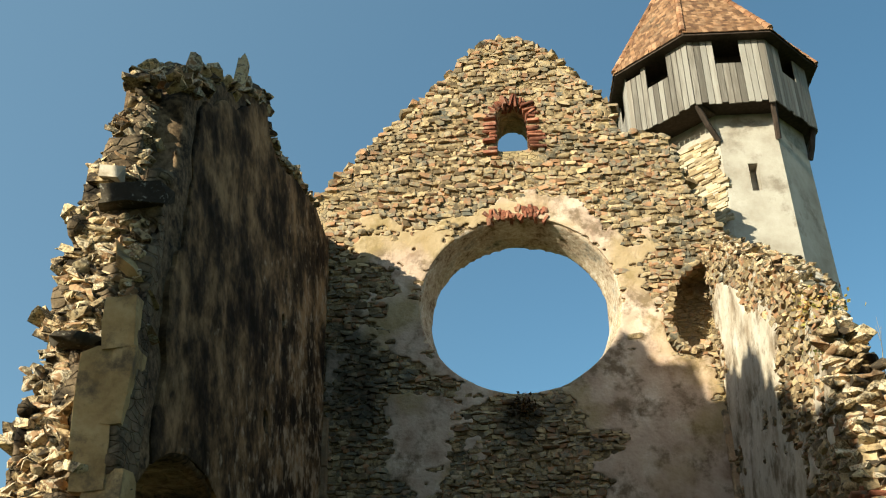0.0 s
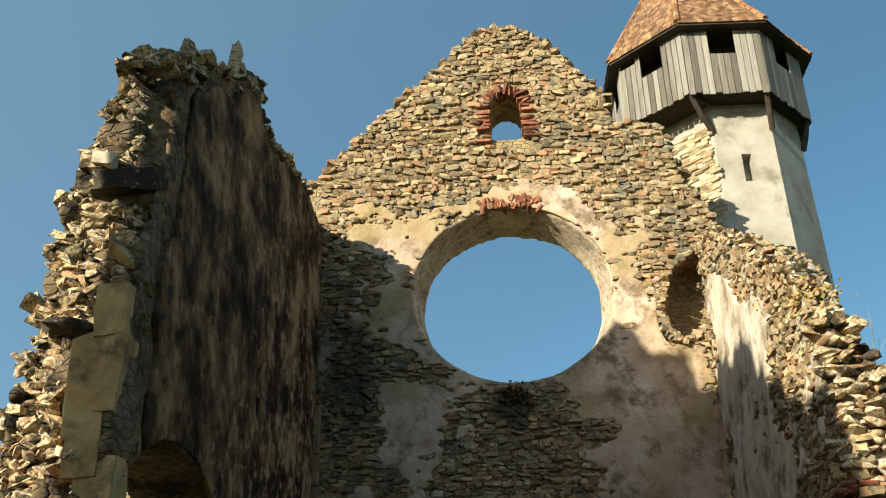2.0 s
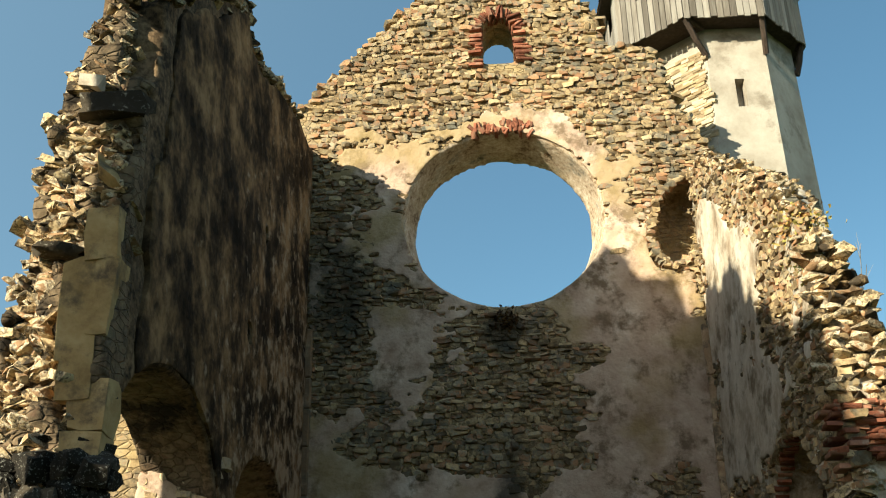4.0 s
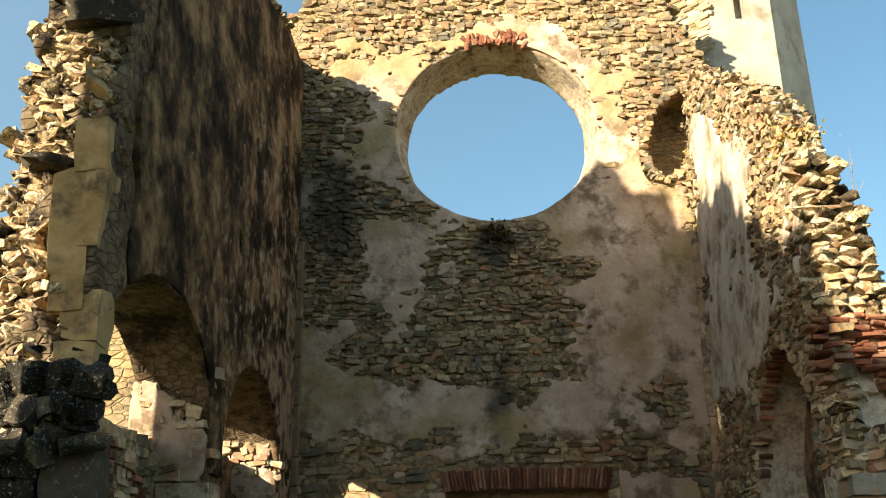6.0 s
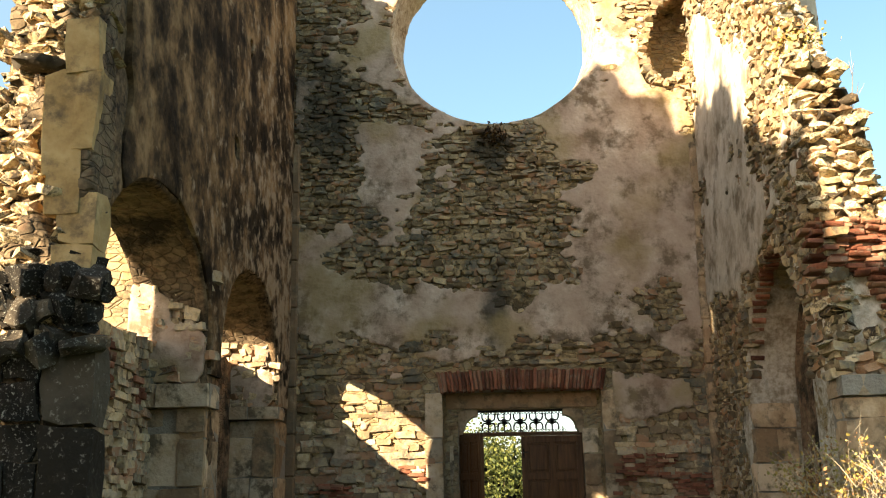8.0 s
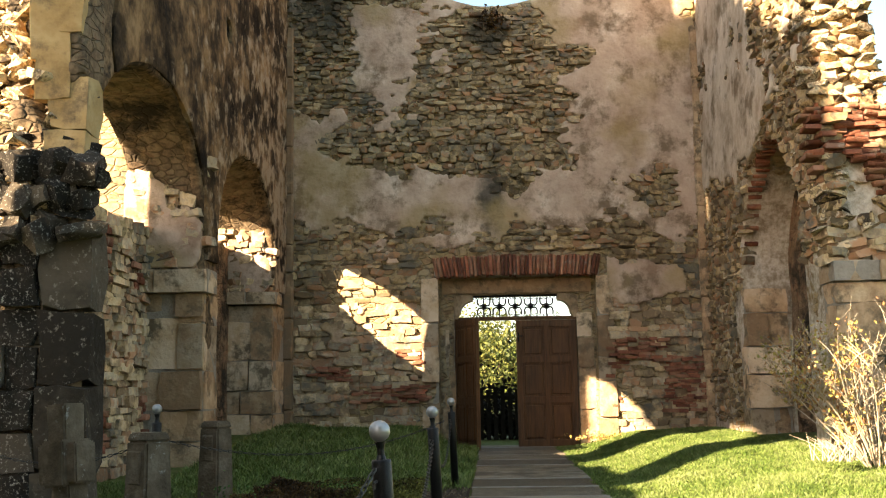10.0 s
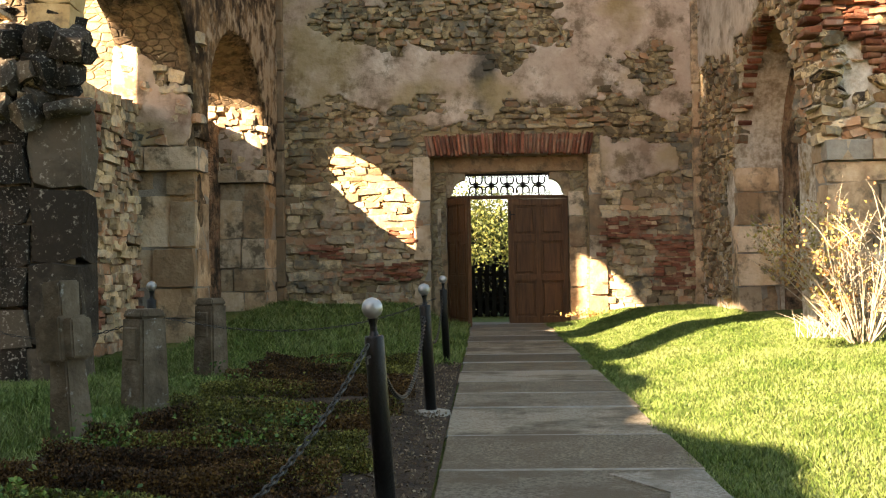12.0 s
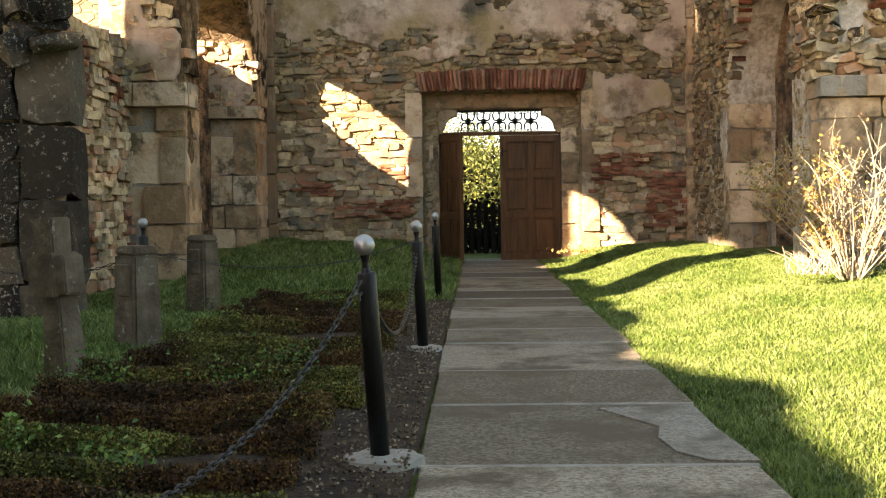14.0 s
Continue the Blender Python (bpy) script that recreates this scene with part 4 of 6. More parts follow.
for side in (-1, 1):
    for k in range(11):
        w = rng.uniform(0.14, 0.42)
        if rng.random() < 0.18:
            continue
        ring.append((pose(0.21 + side * (0.36 + rng.uniform(-0.02, 0.03) + w / 2), D + 0.07 + rng.uniform(-0.04, 0.04), 14.62 + 0.083 * k, 0, rng.uniform(-4, 4), rng.uniform(-5, 5)) @ Matrix.Diagonal((w, 0.34, 0.07, 1)), k))
for k in range(30):
    a = math.radians(72 + 34 * k / 29)
    rr = OC_R + 0.30 + rng.uniform(-0.10, 0.16)
    ring.append((pose(OC_X + rr * math.cos(a), D + 0.02, OC_Z + rr * math.sin(a) / 1.04, rng.uniform(-20, 20), 90 - math.degrees(a) + rng.uniform(-35, 35), rng.uniform(-20, 20)) @ Matrix.Diagonal((rng.uniform(0.06, 0.12), 0.24, rng.uniform(0.10, 0.24), 1)), k))
pieces("brick", ring, BLOCKS, m_brick, wall_west)
# red brick repairs low in the wall
patch = courses(gable_m, -3.8, -1.4, 0.9, 1.9, lambda u, v: grain(u * 1.0, 0, v * 1.6, 1.3) > 0.54, 21, (0.05, 0.062), (0.15, 0.27), 0.2, 0.085, 2.5)
patch += courses(gable_m, 2.45, 4.1, 0.65, 2.05, lambda u, v: grain(u * 0.9, 3, v * 1.3, 1.2) > 0.33, 22, (0.05, 0.062), (0.15, 0.27), 0.2, 0.085, 2.5)
joined("brick_repair", patch, BLOCKS, m_brick_joined, wall_west, "red brick repairs in the rubble")

# dressed jambs and head of the doorway
def block_column(parent, x0, x1, y0, y1, zs, mat, seed, name="block", gap=0.012, split=0):
    r = random.Random(seed)
    places = []
    for z0, z1 in zip(zs, zs[1:]):
        cuts = [x0, x1]
        if split and r.random() < split:
            cuts = [x0, x0 + (x1 - x0) * r.uniform(0.35, 0.65), x1]
        for a, c in zip(cuts, cuts[1:]):
            d = r.uniform(-0.05, 0.05)
            places.append((pose((a + c) / 2, (y0 + y1) / 2 + d, (z0 + z1) / 2, r.uniform(-0.7, 0.7), r.uniform(-0.8, 0.8), r.uniform(-1.5, 1.5))
                           @ Matrix.Diagonal((c - a - gap, y1 - y0, z1 - z0 - gap, 1)), r.randrange(99)))
    pieces(name, places, WORN if mat is m_dressed else RUGGED, mat, parent)
    if mat is m_dressed:      # pale mortar in the joints
        b = bmesh.new()
        box(b, (x0 + 0.015, y0 + 0.045, zs[0] + 0.01), (x1 - 0.015, y1 - 0.01, zs[-1] - 0.01), 0.004)
        part("joint_mortar", b, m_mortar, parent)


block_column(wall_west, -1.36, -1.02, D - 0.05, D + 0.35, [0.1, 0.75, 1.25, 1.95, 2.4, 3.28], m_dressed, 31)
block_column(wall_west, 2.02, 2.36, D - 0.05, D + 0.35, [0.0, 0.55, 1.25, 1.7, 2.5, 3.28], m_dressed, 32)
block_column(wall_west, -1.04, -0.72, D + 0.30, D + 0.75, [0.0, 0.8, 1.5, 2.3, 2.6], m_dressed, 33)
block_column(wall_west, 1.66, 2.04, D + 0.30, D + 0.75, [0.0, 0.7, 1.5, 2.1, 2.6], m_dressed, 34)
bm = bmesh.new()
box(bm, (-1.04, D + 0.32, 2.98), (2.04, D + 0.78, 3.34), 0.02)
part("door_head", bm, m_dressed, wall_west, "plain stone head over the door")


def shoulder(sx):
    """Concave stone shoulder beside the transom light."""
    b = bmesh.new()
    x_out = 0.47 + sx * 1.24
    prof = [(x_out, 2.50), (0.47 + sx * 1.13, 2.50), (0.47 + sx * 1.10, 2.58)]
    for k in range(7):
        a = math.radians(90 * k / 6)
        prof.append((0.47 + sx * (0.83 + 0.25 * math.cos(a)), 2.60 + 0.25 * math.sin(a)))
    prof += [(0.47 + sx * 0.83, 3.02), (x_out, 3.02)]
    lo = [b.verts.new((x, D + 0.36, z)) for x, z in prof]
    hi = [b.verts.new((x, D + 0.72, z)) for x, z in prof]
    b.faces.new(lo)
    b.faces.new(hi[::-1])
    for k in range(len(prof)):
        b.faces.new((lo[k], hi[k], hi[(k + 1) % len(prof)], lo[(k + 1) % len(prof)]))
    bmesh.ops.recalc_face_normals(b, faces=b.faces)
    part("shoulder", b, m_dressed, wall_west)


shoulder(-1)
shoulder(1)
bm = bmesh.new()
box(bm, (-0.80, D + 0.2, -0.12), (1.75, D + TH, 0.0), 0.015)
part("threshold", bm, m_concrete, wall_west, "worn stone threshold")

# ---- door leaves and iron transom ----
def door_leaf(name, width, height, label):
    """Panelled leaf, hinge edge at the origin, opening edge along +x, its front to -y."""
    ob = thing(name, (0, 0, 0), label, "door", kind="structure")
    bm = bmesh.new()
    box(bm, (0, -0.02, 0), (width, 0.03, height), 0.003)
    part("panel_ground", bm, m_door, ob)
    st = 0.11
    rails = [0.0, 0.34 * height, 0.66 * height, height - st * 1.2]
    for x in (0.0, width / 2 - st / 2, width - st):
        bm = bmesh.new()
        box(bm, (x, -0.05, 0.002), (x + st, -0.018, height - 0.002), 0.006)
        part("stile", bm, m_door, ob)
    for z in rails:
        bm = bmesh.new()
        box(bm, (0.004, -0.048, z), (width - 0.004, -0.016, z + st * 1.2), 0.006)
        part("rail", bm, m_door, ob)
    for i in range(3):
        for x0, x1 in ((st, width / 2 - st / 2), (width / 2 + st / 2, width - st)):
            bm = bmesh.new()
            z0, z1 = rails[i] + st * 1.2, rails[i + 1]
            box(bm, (x0 + 0.035, -0.040, z0 + 0.035), (x1 - 0.035, -0.016, z1 - 0.035), 0.018)
            part("raised_panel", bm, m_door, ob)
    return ob


leaf = door_leaf("door_1", 1.18, 2.45, "closed brown panelled door leaf in the stone doorway")
leaf.matrix_world = pose(0.475, D + 0.44, 0.0)
bm = bmesh.new()
box(bm, (0.03, -0.075, 0.98 + 1.05), (0.055, -0.05, 1.16 + 1.05), 0.004)
tube(bm, [(0.042, -0.07, 2.14), (0.042, -0.12, 2.14), (0.13, -0.12, 2.14)], 0.010, 6)
part("door_handle", bm, m_iron, leaf, "black iron handle")
leaf2 = door_leaf("door_2", 1.15, 2.45, "open brown panelled door leaf swung inwards")
leaf2.matrix_world = pose(-0.70, D + 0.42, 0.0, 0, 0, -68)
tr = thing("transom_grille", (0.47, D + 0.50, 2.50), "black iron transom grille of scrolls above the door", "grille")
bm = bmesh.new()
box(bm, (-1.19, -0.05, -0.04), (1.19, 0.05, 0.03), 0.005)
part("sill_bar", bm, m_door, tr, "dark wooden transom bar")
bm = bmesh.new()
box(bm, (-0.85, -0.015, 0.43), (0.85, 0.015, 0.465), 0.003)
part("top_bar", bm, m_iron, tr)
for k in range(5):
    cx = -0.62 + 0.31 * k
    bm = bmesh.new()
    for sx in (-1, 1):
        for sz in (-1, 1):
            pts = []
            for j in range(11):
                a = math.radians(-90 + 205 * j / 10)
                pts.append((cx + sx * (0.022 + 0.085 * (1 + math.sin(a)) * 0.62), 0, 0.235 + sz * (0.02 + 0.095 * (1 - math.cos(a)) if a > 0 else 0.02 + 0.095 * (1 - math.cos(a)) * 0.35)))
            tube(bm, pts, 0.017, 6)
    lathe(bm, [(0.012, 0.03), (0.016, 0.17), (0.055, 0.235), (0.016, 0.30), (0.012, 0.43)], 6, (cx, 0, 0))
    part("scroll", bm, m_iron, tr)
for z, n, half in ((0.405, 25, 0.80), (0.055, 27, 0.86)):
    bm = bmesh.new()
    for k in range(n):
        x = -half + 2 * half * k / (n - 1)
        tube(bm, [(x + 0.026 * math.cos(a), 0, z + 0.026 * math.sin(a)) for a in np.linspace(0, 2 * math.pi, 9)], 0.010, 4, cap=False)
    part("ring_row", bm, m_iron, tr, "row of small iron rings")

# ---- stones of the nave wall's broken end and its piers ----
def end_keep(u, v):
    out = float(np.interp(v, [3, 4.0, 5.4, 7.4, 8.2, 9.7], [-5.35, -5.3, -5.15, -5.0, -4.8, -4.6]))
    return out + 0.08 * math.sin(v * 9.1) < u < XL - 0.12 - 0.10 * max(0, v - 6.5) and v < 9.45


end = courses(pose(0, 10.22, 0), -5.8, -4.0, 2.95, 9.8, end_keep, 41, (0.08, 0.24), (0.16, 0.48), 0.42, 0.13, 13)
end = [(Matrix.Translation((0, 0.15 * min(3.5, max(0.0, m.translation.z - 6.0)) * (1 - min(1, max(0, (XL - m.translation.x) / WT))), 0)) @ m, k) for m, k in end]
end_mid = [s for s in end if not (-4.60 < s[0].translation.x and 4.6 < s[0].translation.z < 5.8)]
pieces("stone", [s for s in end_mid if s[0].translation.z > 3.75][:230], SHARDS, m_torn, wall_south)
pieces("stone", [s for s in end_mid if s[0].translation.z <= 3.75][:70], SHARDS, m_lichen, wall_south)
# chips and mortar lumps filling the torn face between the stones
chips = []
while len(chips) < 1000:
    u, v = rng.uniform(-5.5, -4.0), rng.uniform(2.9, 9.5)
    if not end_keep(u, v) or (u > -4.65 and 3.6 < v < 5.9):
        continue
    lean = 0.15 * min(3.5, max(0.0, v - 6.0)) * (1 - min(1, max(0, (XL - u) / WT)))
    s = rng.uniform(0.05, 0.15)
    chips.append((pose(u, 10.21 + lean + rng.uniform(-0.07, 0.05), v, rng.uniform(-40, 40), rng.uniform(-40, 40), rng.uniform(0, 180))
                  @ Matrix.Diagonal((s * 1.9, s * 1.5, s * rng.uniform(0.4, 0.9), 1)), rng.randrange(999)))
joined("torn_rubble", chips, SHARDS, m_torn_joined, wall_south, "broken chips and mortar in the torn wall end")
for x, z, sx, sz, sy in ((-4.40, 5.05, 0.40, 1.15, 0.42), (-4.22, 5.9, 0.36, 0.62, 0.5), (-4.16, 5.2, 0.24, 0.9, 0.42), (-4.36, 4.3, 0.36, 0.42, 0.36),  (-4.30, 6.75, 0.40, 0.75, 0.6), (-4.75, 8.0, 0.40, 0.4, 0.5)):
    pieces("ashlar", [(pose(x, 10.20 if z < 6 else 10.34, z, 2, rng.uniform(-4, 4), 4) @ Matrix.Diagonal((sx, sy, sz, 1)), int(z * 7))], WORN if z < 6.5 else SHARDS, m_ochre if z < 7 else m_torn, wall_south)
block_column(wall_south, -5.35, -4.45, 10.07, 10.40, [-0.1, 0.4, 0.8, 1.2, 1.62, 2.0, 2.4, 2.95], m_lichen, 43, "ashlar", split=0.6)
block_column(wall_south, -4.46, -3.90, 10.09, 10.46, [-0.1, 0.4, 1.25, 1.95, 2.75], m_lichen_pale, 44, "ashlar")
block_column(wall_south, -4.40, -3.98, 10.06, 10.46, [3.2, 3.75, 4.3], m_ochre, 45, "ashlar")
lumps = []
for k in range(34):
    x = rng.uniform(-5.3, -3.95)
    lumps.append((pose(x, 10.12 + rng.uniform(-0.08, 0.08), rng.uniform(2.7, 3.45), rng.uniform(-30, 30), rng.uniform(-30, 30), rng.uniform(0, 180))
                  @ Matrix.Diagonal((rng.uniform(0.22, 0.42), rng.uniform(0.25, 0.36), rng.uniform(0.16, 0.32), 1)), k))
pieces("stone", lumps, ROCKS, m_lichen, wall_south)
pieces("stone", [(pose(-4.36, 10.34, 7.60, 4, -6, 12) @ Matrix.Diagonal((0.78, 0.62, 0.30, 1)), 3), (pose(-4.72, 10.20, 5.75, 8, 4, 20) @ Matrix.Diagonal((0.5, 0.5, 0.16, 1)), 5)], ROCKS, m_lichen_pale, wall_south)
pieces("stone", [(pose(-4.62, 10.16, 7.92, 10, 12, 15) @ Matrix.Diagonal((0.30, 0.30, 0.20, 1)), 4)], SHARDS, m_lime, wall_south)
# loose stones on the wall head
tops = []
for y in np.arange(10.2, 18.8, 0.10):
    for q in (0.02, 0.35, 0.7, 0.98):
        z = (1 - q) * np.interp(y, L_Y, L_Z) + q * np.interp(y, L_Y, O_Z)
        s = rng.uniform(0.10, 0.23)
        tops.append((pose(max(XL - q * WT, -4.55 if y < 11.2 else -9.0) + rng.uniform(-0.05, 0.05), y + rng.uniform(-0.1, 0.1), z + rng.uniform(-0.1, 0.10), rng.uniform(-30, 30), rng.uniform(-30, 30), rng.uniform(0, 180))
                     @ Matrix.Diagonal((s * 1.4, s, s * rng.uniform(0.4, 0.8), 1)), rng.randrange(99)))
stubs = []
for y, z, h in ((11.1, 10.25, 0.30), (13.15, 11.55, 0.80), (13.5, 11.65, 0.45), (17.5, 12.35, 0.3)):
    stubs.append((pose(XL - 0.12, y, z, rng.uniform(-8, 8), rng.uniform(-8, 8), 20) @ Matrix.Diagonal((0.19, 0.19, h, 1)), int(h * 20)))
pieces("stone", stubs, ROCKS, m_torn, wall_south)
joined("wall_head_stones", tops, SHARDS, m_torn_joined, wall_south, "loose grey stones along the broken wall head")

# bricks and stones of the blocking, seen through the first arch
block_m = pose(XL - WT + 0.32, 0, 0, 0, 0, 90)
bs = courses(block_m, 12.0, 14.4, 0.1, 3.35, lambda u, v: grain(u, 7, v, 1.5) <= 0.56, 46, (0.07, 0.15), (0.15, 0.42), 0.2, 0.06, 3)
pieces("stone", bs[:260], RUGGED, m_rubble_piece, blocking)
bs = courses(block_m, 12.0, 14.4, 0.1, 3.35, lambda u, v: grain(u, 7, v, 1.5) > 0.56, 47, (0.07, 0.085), (0.2, 0.3), 0.2, 0.06, 3)
pieces("brick", bs[:120], BLOCKS, m_brick, blocking)

# piers of the arcade, their faces towards the camera
def pier_face(parent, x0, x1, y, cap_z, cap_h, seed, base=0.0, top=4.0, mat=m_dressed):
    block_column(parent, x0, x1, y - 0.05, y + 0.4, [base, base + 0.48, base + 0.9, base + 1.45, (base + 1.45 + cap_z) / 2 + 0.2, cap_z], mat, seed, split=0.75)
    block_column(parent, x0 - 0.02, x1 + 0.09, y - 0.16, y + 0.4, [cap_z, cap_z + cap_h], mat, seed + 1, "impost", split=1.0)
    st = courses(pose(0, y, 0), x0, x1, cap_z + cap_h, top, lambda u, v: u > x0 and u < x1 - 0.05, seed + 2, (0.07, 0.15), (0.12, 0.34), 0.3, 0.08, 8)
    pieces("stone", st[:200], RUGGED, m_rubble_piece, parent)


pier_face(wall_south, XL - WT + 0.05, XL + 0.02, 14.47, 2.52, 0.34, 51, 0.0, 4.4)
pier_face(wall_south, XL - WT + 0.05, XL + 0.02, 19.12, 2.72, 0.24, 55, 0.25, 4.2)
block_column(wall_south, XL - 0.35, XL + 0.03, 14.45, 15.18, [0.0, 0.48, 0.9, 1.45, 2.1, 2.52], m_dressed, 58)
block_column(wall_south, XL - 0.35, XL + 0.03, 19.12, 20.10, [0.25, 0.73, 1.15, 1.7, 2.3, 2.72], m_dressed, 59)
pier_face(wall_north, XR - 0.02, XR + WT + 0.1, 12.98, 2.36, 0.26, 61, 0.0, 3.0)
block_column(wall_north, XR - 0.02, XR + 0.68, 17.45, 17.9, [0.2, 0.75, 1.3, 1.75, 2.3, 2.7], m_dressed, 64, split=0.6)
# brick and rubble at the broken end of the other nave wall
brk = courses(pose(0, 12.98, 0), XR, XR + WT + 0.1, 2.75, 4.6, lambda u, v: grain(u, 5, v, 1.4) > 0.36, 66, (0.052, 0.07), (0.14, 0.27), 0.3, 0.08, 2.5)
pieces("brick", brk[:300], BLOCKS, m_brick, wall_north)
endr = courses(pose(0, 13.0, 0), XR + 0.02, XR + WT + 0.1, 3.0, 6.9, lambda u, v: (v > 4.5 or grain(u, 5, v, 1.4) <= 0.36) and v < np.interp(u - XR, [0, 0.3, 0.6, 0.8, 1.3], [7.0, 6.8, 6.2, 4.8, 4.6]), 67, (0.07, 0.16), (0.10, 0.30), 0.4, 0.12, 14)
pieces("stone", endr[:290], SHARDS, m_torn, wall_north)
# rubble showing through on the inner face, high up and round the arch
inner_m = pose(XR, 0, 0, 0, 0, -90)
inn = courses(inner_m, -20.2, -13.0, 0.5, 11.6,
              lambda u, v: v < np.interp(-u, R_Y, R_Z) - 0.05 and float(north_coat(np.float64(u), np.float64(v))) < 0.03
              and (v > 2.7 or -u > 17.95) and float(pointed(-u - 15.85, v, 1.76, 3.2, 4.86, 0, 1.5)) < 0, 71, (0.06, 0.14), (0.09, 0.30), 0.22, 0.045, 6)
joined("rubble", inn, ROCKS, m_rubble, wall_north, "tan rubble laid bare where plaster has fallen")
tops = []
for y in np.arange(13.0, 19.5, 0.075):
    for q in (0.02, 0.2, 0.4, 0.65, 0.95):
        s = rng.uniform(0.08, 0.20)
        tops.append((pose(XR + q * WT, y + rng.uniform(-0.1, 0.1), np.interp(y, R_Y, R_Z) - (0.5 + 2.4 * float(smoothstep(16.5, 13.6, y))) * q + rng.uniform(-0.12, 0.10), rng.uniform(-30, 30), rng.uniform(-30, 30), rng.uniform(0, 180))
                     @ Matrix.Diagonal((s * 1.5, s, s * rng.uniform(0.35, 0.7), 1)), rng.randrange(99)))
joined("wall_head_stones", tops, SHARDS, m_torn_joined, wall_north, "loose slabs and stones on the crumbling wall head")
# arch ring of thin bricks
for parent, xf, c, half, spring, apex, sgn, k0 in ((wall_north, XR, 15.85, 1.72, 3.2, 4.80, 1, 0),):
    ringp = []
    for k in range(34):
        t = -1 + 2 * (k + 0.5) / 34
        z = spring + (apex - spring) * (1 - t * t) ** (1 / 1.5)
        tilt = math.degrees(math.atan2(t * half, 1.1))
        ringp.append((pose(xf + 0.14 + rng.uniform(-0.02, 0.06), c + t * half * 1.03, z + 0.05, -tilt + rng.uniform(-6, 6), 0, 0) @ Matrix.Diagonal((0.22, 0.062, rng.uniform(0.12, 0.26), 1)), k))
    pieces("brick", ringp, BLOCKS, m_brick, parent)
# limewash left on the upper pier faces, also standing for their sunlit patches
for y, spots in ((14.42, ((-4.50, 3.25, 0.50, 0.45), (-4.85, 3.75, 0.28, 0.30))), (19.07, ((-4.55, 3.30, 0.60, 0.30), (-4.25, 4.1, 0.25, 0.35)))):
    def pier_lit_coat(u, v, spots=spots):
        c = np.maximum(oval(u, v, *spots[0]), oval(u, v, *spots[1])) + 0.9 * (fractal(u, 0 * u, v, 2.6, 4) - 0.5)
        return np.minimum(c, np.minimum(XL - 0.02 - u, np.minimum(u - XL + WT, v - 2.88)))
    coat_sheet("plaster", pose(0, y, 0), XL - WT, XL, 2.8, 4.5, 0.025, pier_lit_coat, lambda u, v: 0.05 * (fractal(u, 4 + 0 * u, v, 2.5, 3) - 0.5), 0.05, m_plaster, wall_south, "pale plaster left on the pier, also standing for its sunlit patch")
# corner shafts where the nave walls meet the gable wall
for parent, x, sd in ((wall_south, XL + 0.06, 1), (wall_north, XR - 0.06, 2)):
    bm = bmesh.new()
    r = random.Random(sd)
    z = 0.2
    while z < 7.6:
        h = r.uniform(0.5, 1.1)
        box(bm, (x - 0.11 + r.uniform(-0.015, 0.015), D - 0.16, z), (x + 0.11, D + 0.05, z + h - 0.012), 0.025)
        z += h
    part("corner_shaft", bm, m_dressed, parent, "slender worn stone corner shaft")


# ---- bell tower behind the gable ----
tower = thing("bell_tower", (6.1, 24.35, 0), "octagonal plastered bell tower with wooden gallery and tiled roof", "tower", turn=2)


def octagon(ap, z, cx=0.0, cy=0.0):
    r = ap / math.cos(math.pi / 8)
    return [Vector((cx + r * math.sin(math.pi / 8 + k * math.pi / 4), cy - r * math.cos(math.pi / 8 + k * math.pi / 4), z)) for k in range(8)]


def frustum(bm, a, b, caps=True):
    va, vb = [bm.verts.new(v) for v in a], [bm.verts.new(v) for v in b]
    n = len(a)
    for k in range(n):
        bm.faces.new((va[k], va[(k + 1) % n], vb[(k + 1) % n], vb[k]))
    if caps:
        bm.faces.new(va[::-1])
        bm.faces.new(vb)


bm = bmesh.new()
for z0, z1 in ((0, 9), (9, 11.6), (11.6, 13.0), (13.0, 14.55)):
    frustum(bm, octagon(2.10 - 0.020 * z0, z0), octagon(2.10 - 0.020 * z1, z1), caps=False)
# storey with the slit window on the front side, then the rest up to the gallery
a, b = octagon(2.10 - 0.020 * 14.55, 14.55), octagon(1.793, 15.35)
c = octagon(1.755, 17.4)
va, vb, vc = ([bm.verts.new(v) for v in s] for s in (a, b, c))
for k in range(8):
    bm.faces.new((vb[k], vb[(k + 1) % 8], vc[(k + 1) % 8], vc[k]))
    if k == 7:
        p, q = va[7].co, va[0].co
        s0, s1 = [bm.verts.new(p.lerp(q, f)) for f in (0.41, 0.57)]
        t0, t1 = [bm.verts.new(vb[7].co.lerp(vb[0].co, f)) for f in (0.41, 0.57)]
        bm.faces.new((va[7], s0, t0, vb[7]))
        bm.faces.new((s1, va[0], vb[0], t1))
        inw = Vector((0, 0.35, 0))
        d = [bm.verts.new(v.co + inw) for v in (s0, s1, t1, t0)]
        for f0, f1, g0, g1 in ((s0, s1, d[0], d[1]), (s1, t1, d[1], d[2]), (t1, t0, d[2], d[3]), (t0, s0, d[3], d[0])):
            bm.faces.new((f0, f1, g1, g0))
        bm.faces.new(d)
    else:
        bm.faces.new((va[k], va[(k + 1) % 8], vb[(k + 1) % 8], vb[k]))
bmesh.ops.remove_doubles(bm, verts=bm.verts, dist=0.002)
shaft = part("shaft", bm, m_tower, tower, "pale plastered octagonal shaft with slit window")
# brick showing where the plaster fell on the side next to the gable
places = []
oc = octagon(1.815, 0)
p, q = oc[6], oc[7]
along = (q - p).normalized()
ang = math.degrees(math.atan2(along.y, along.x))
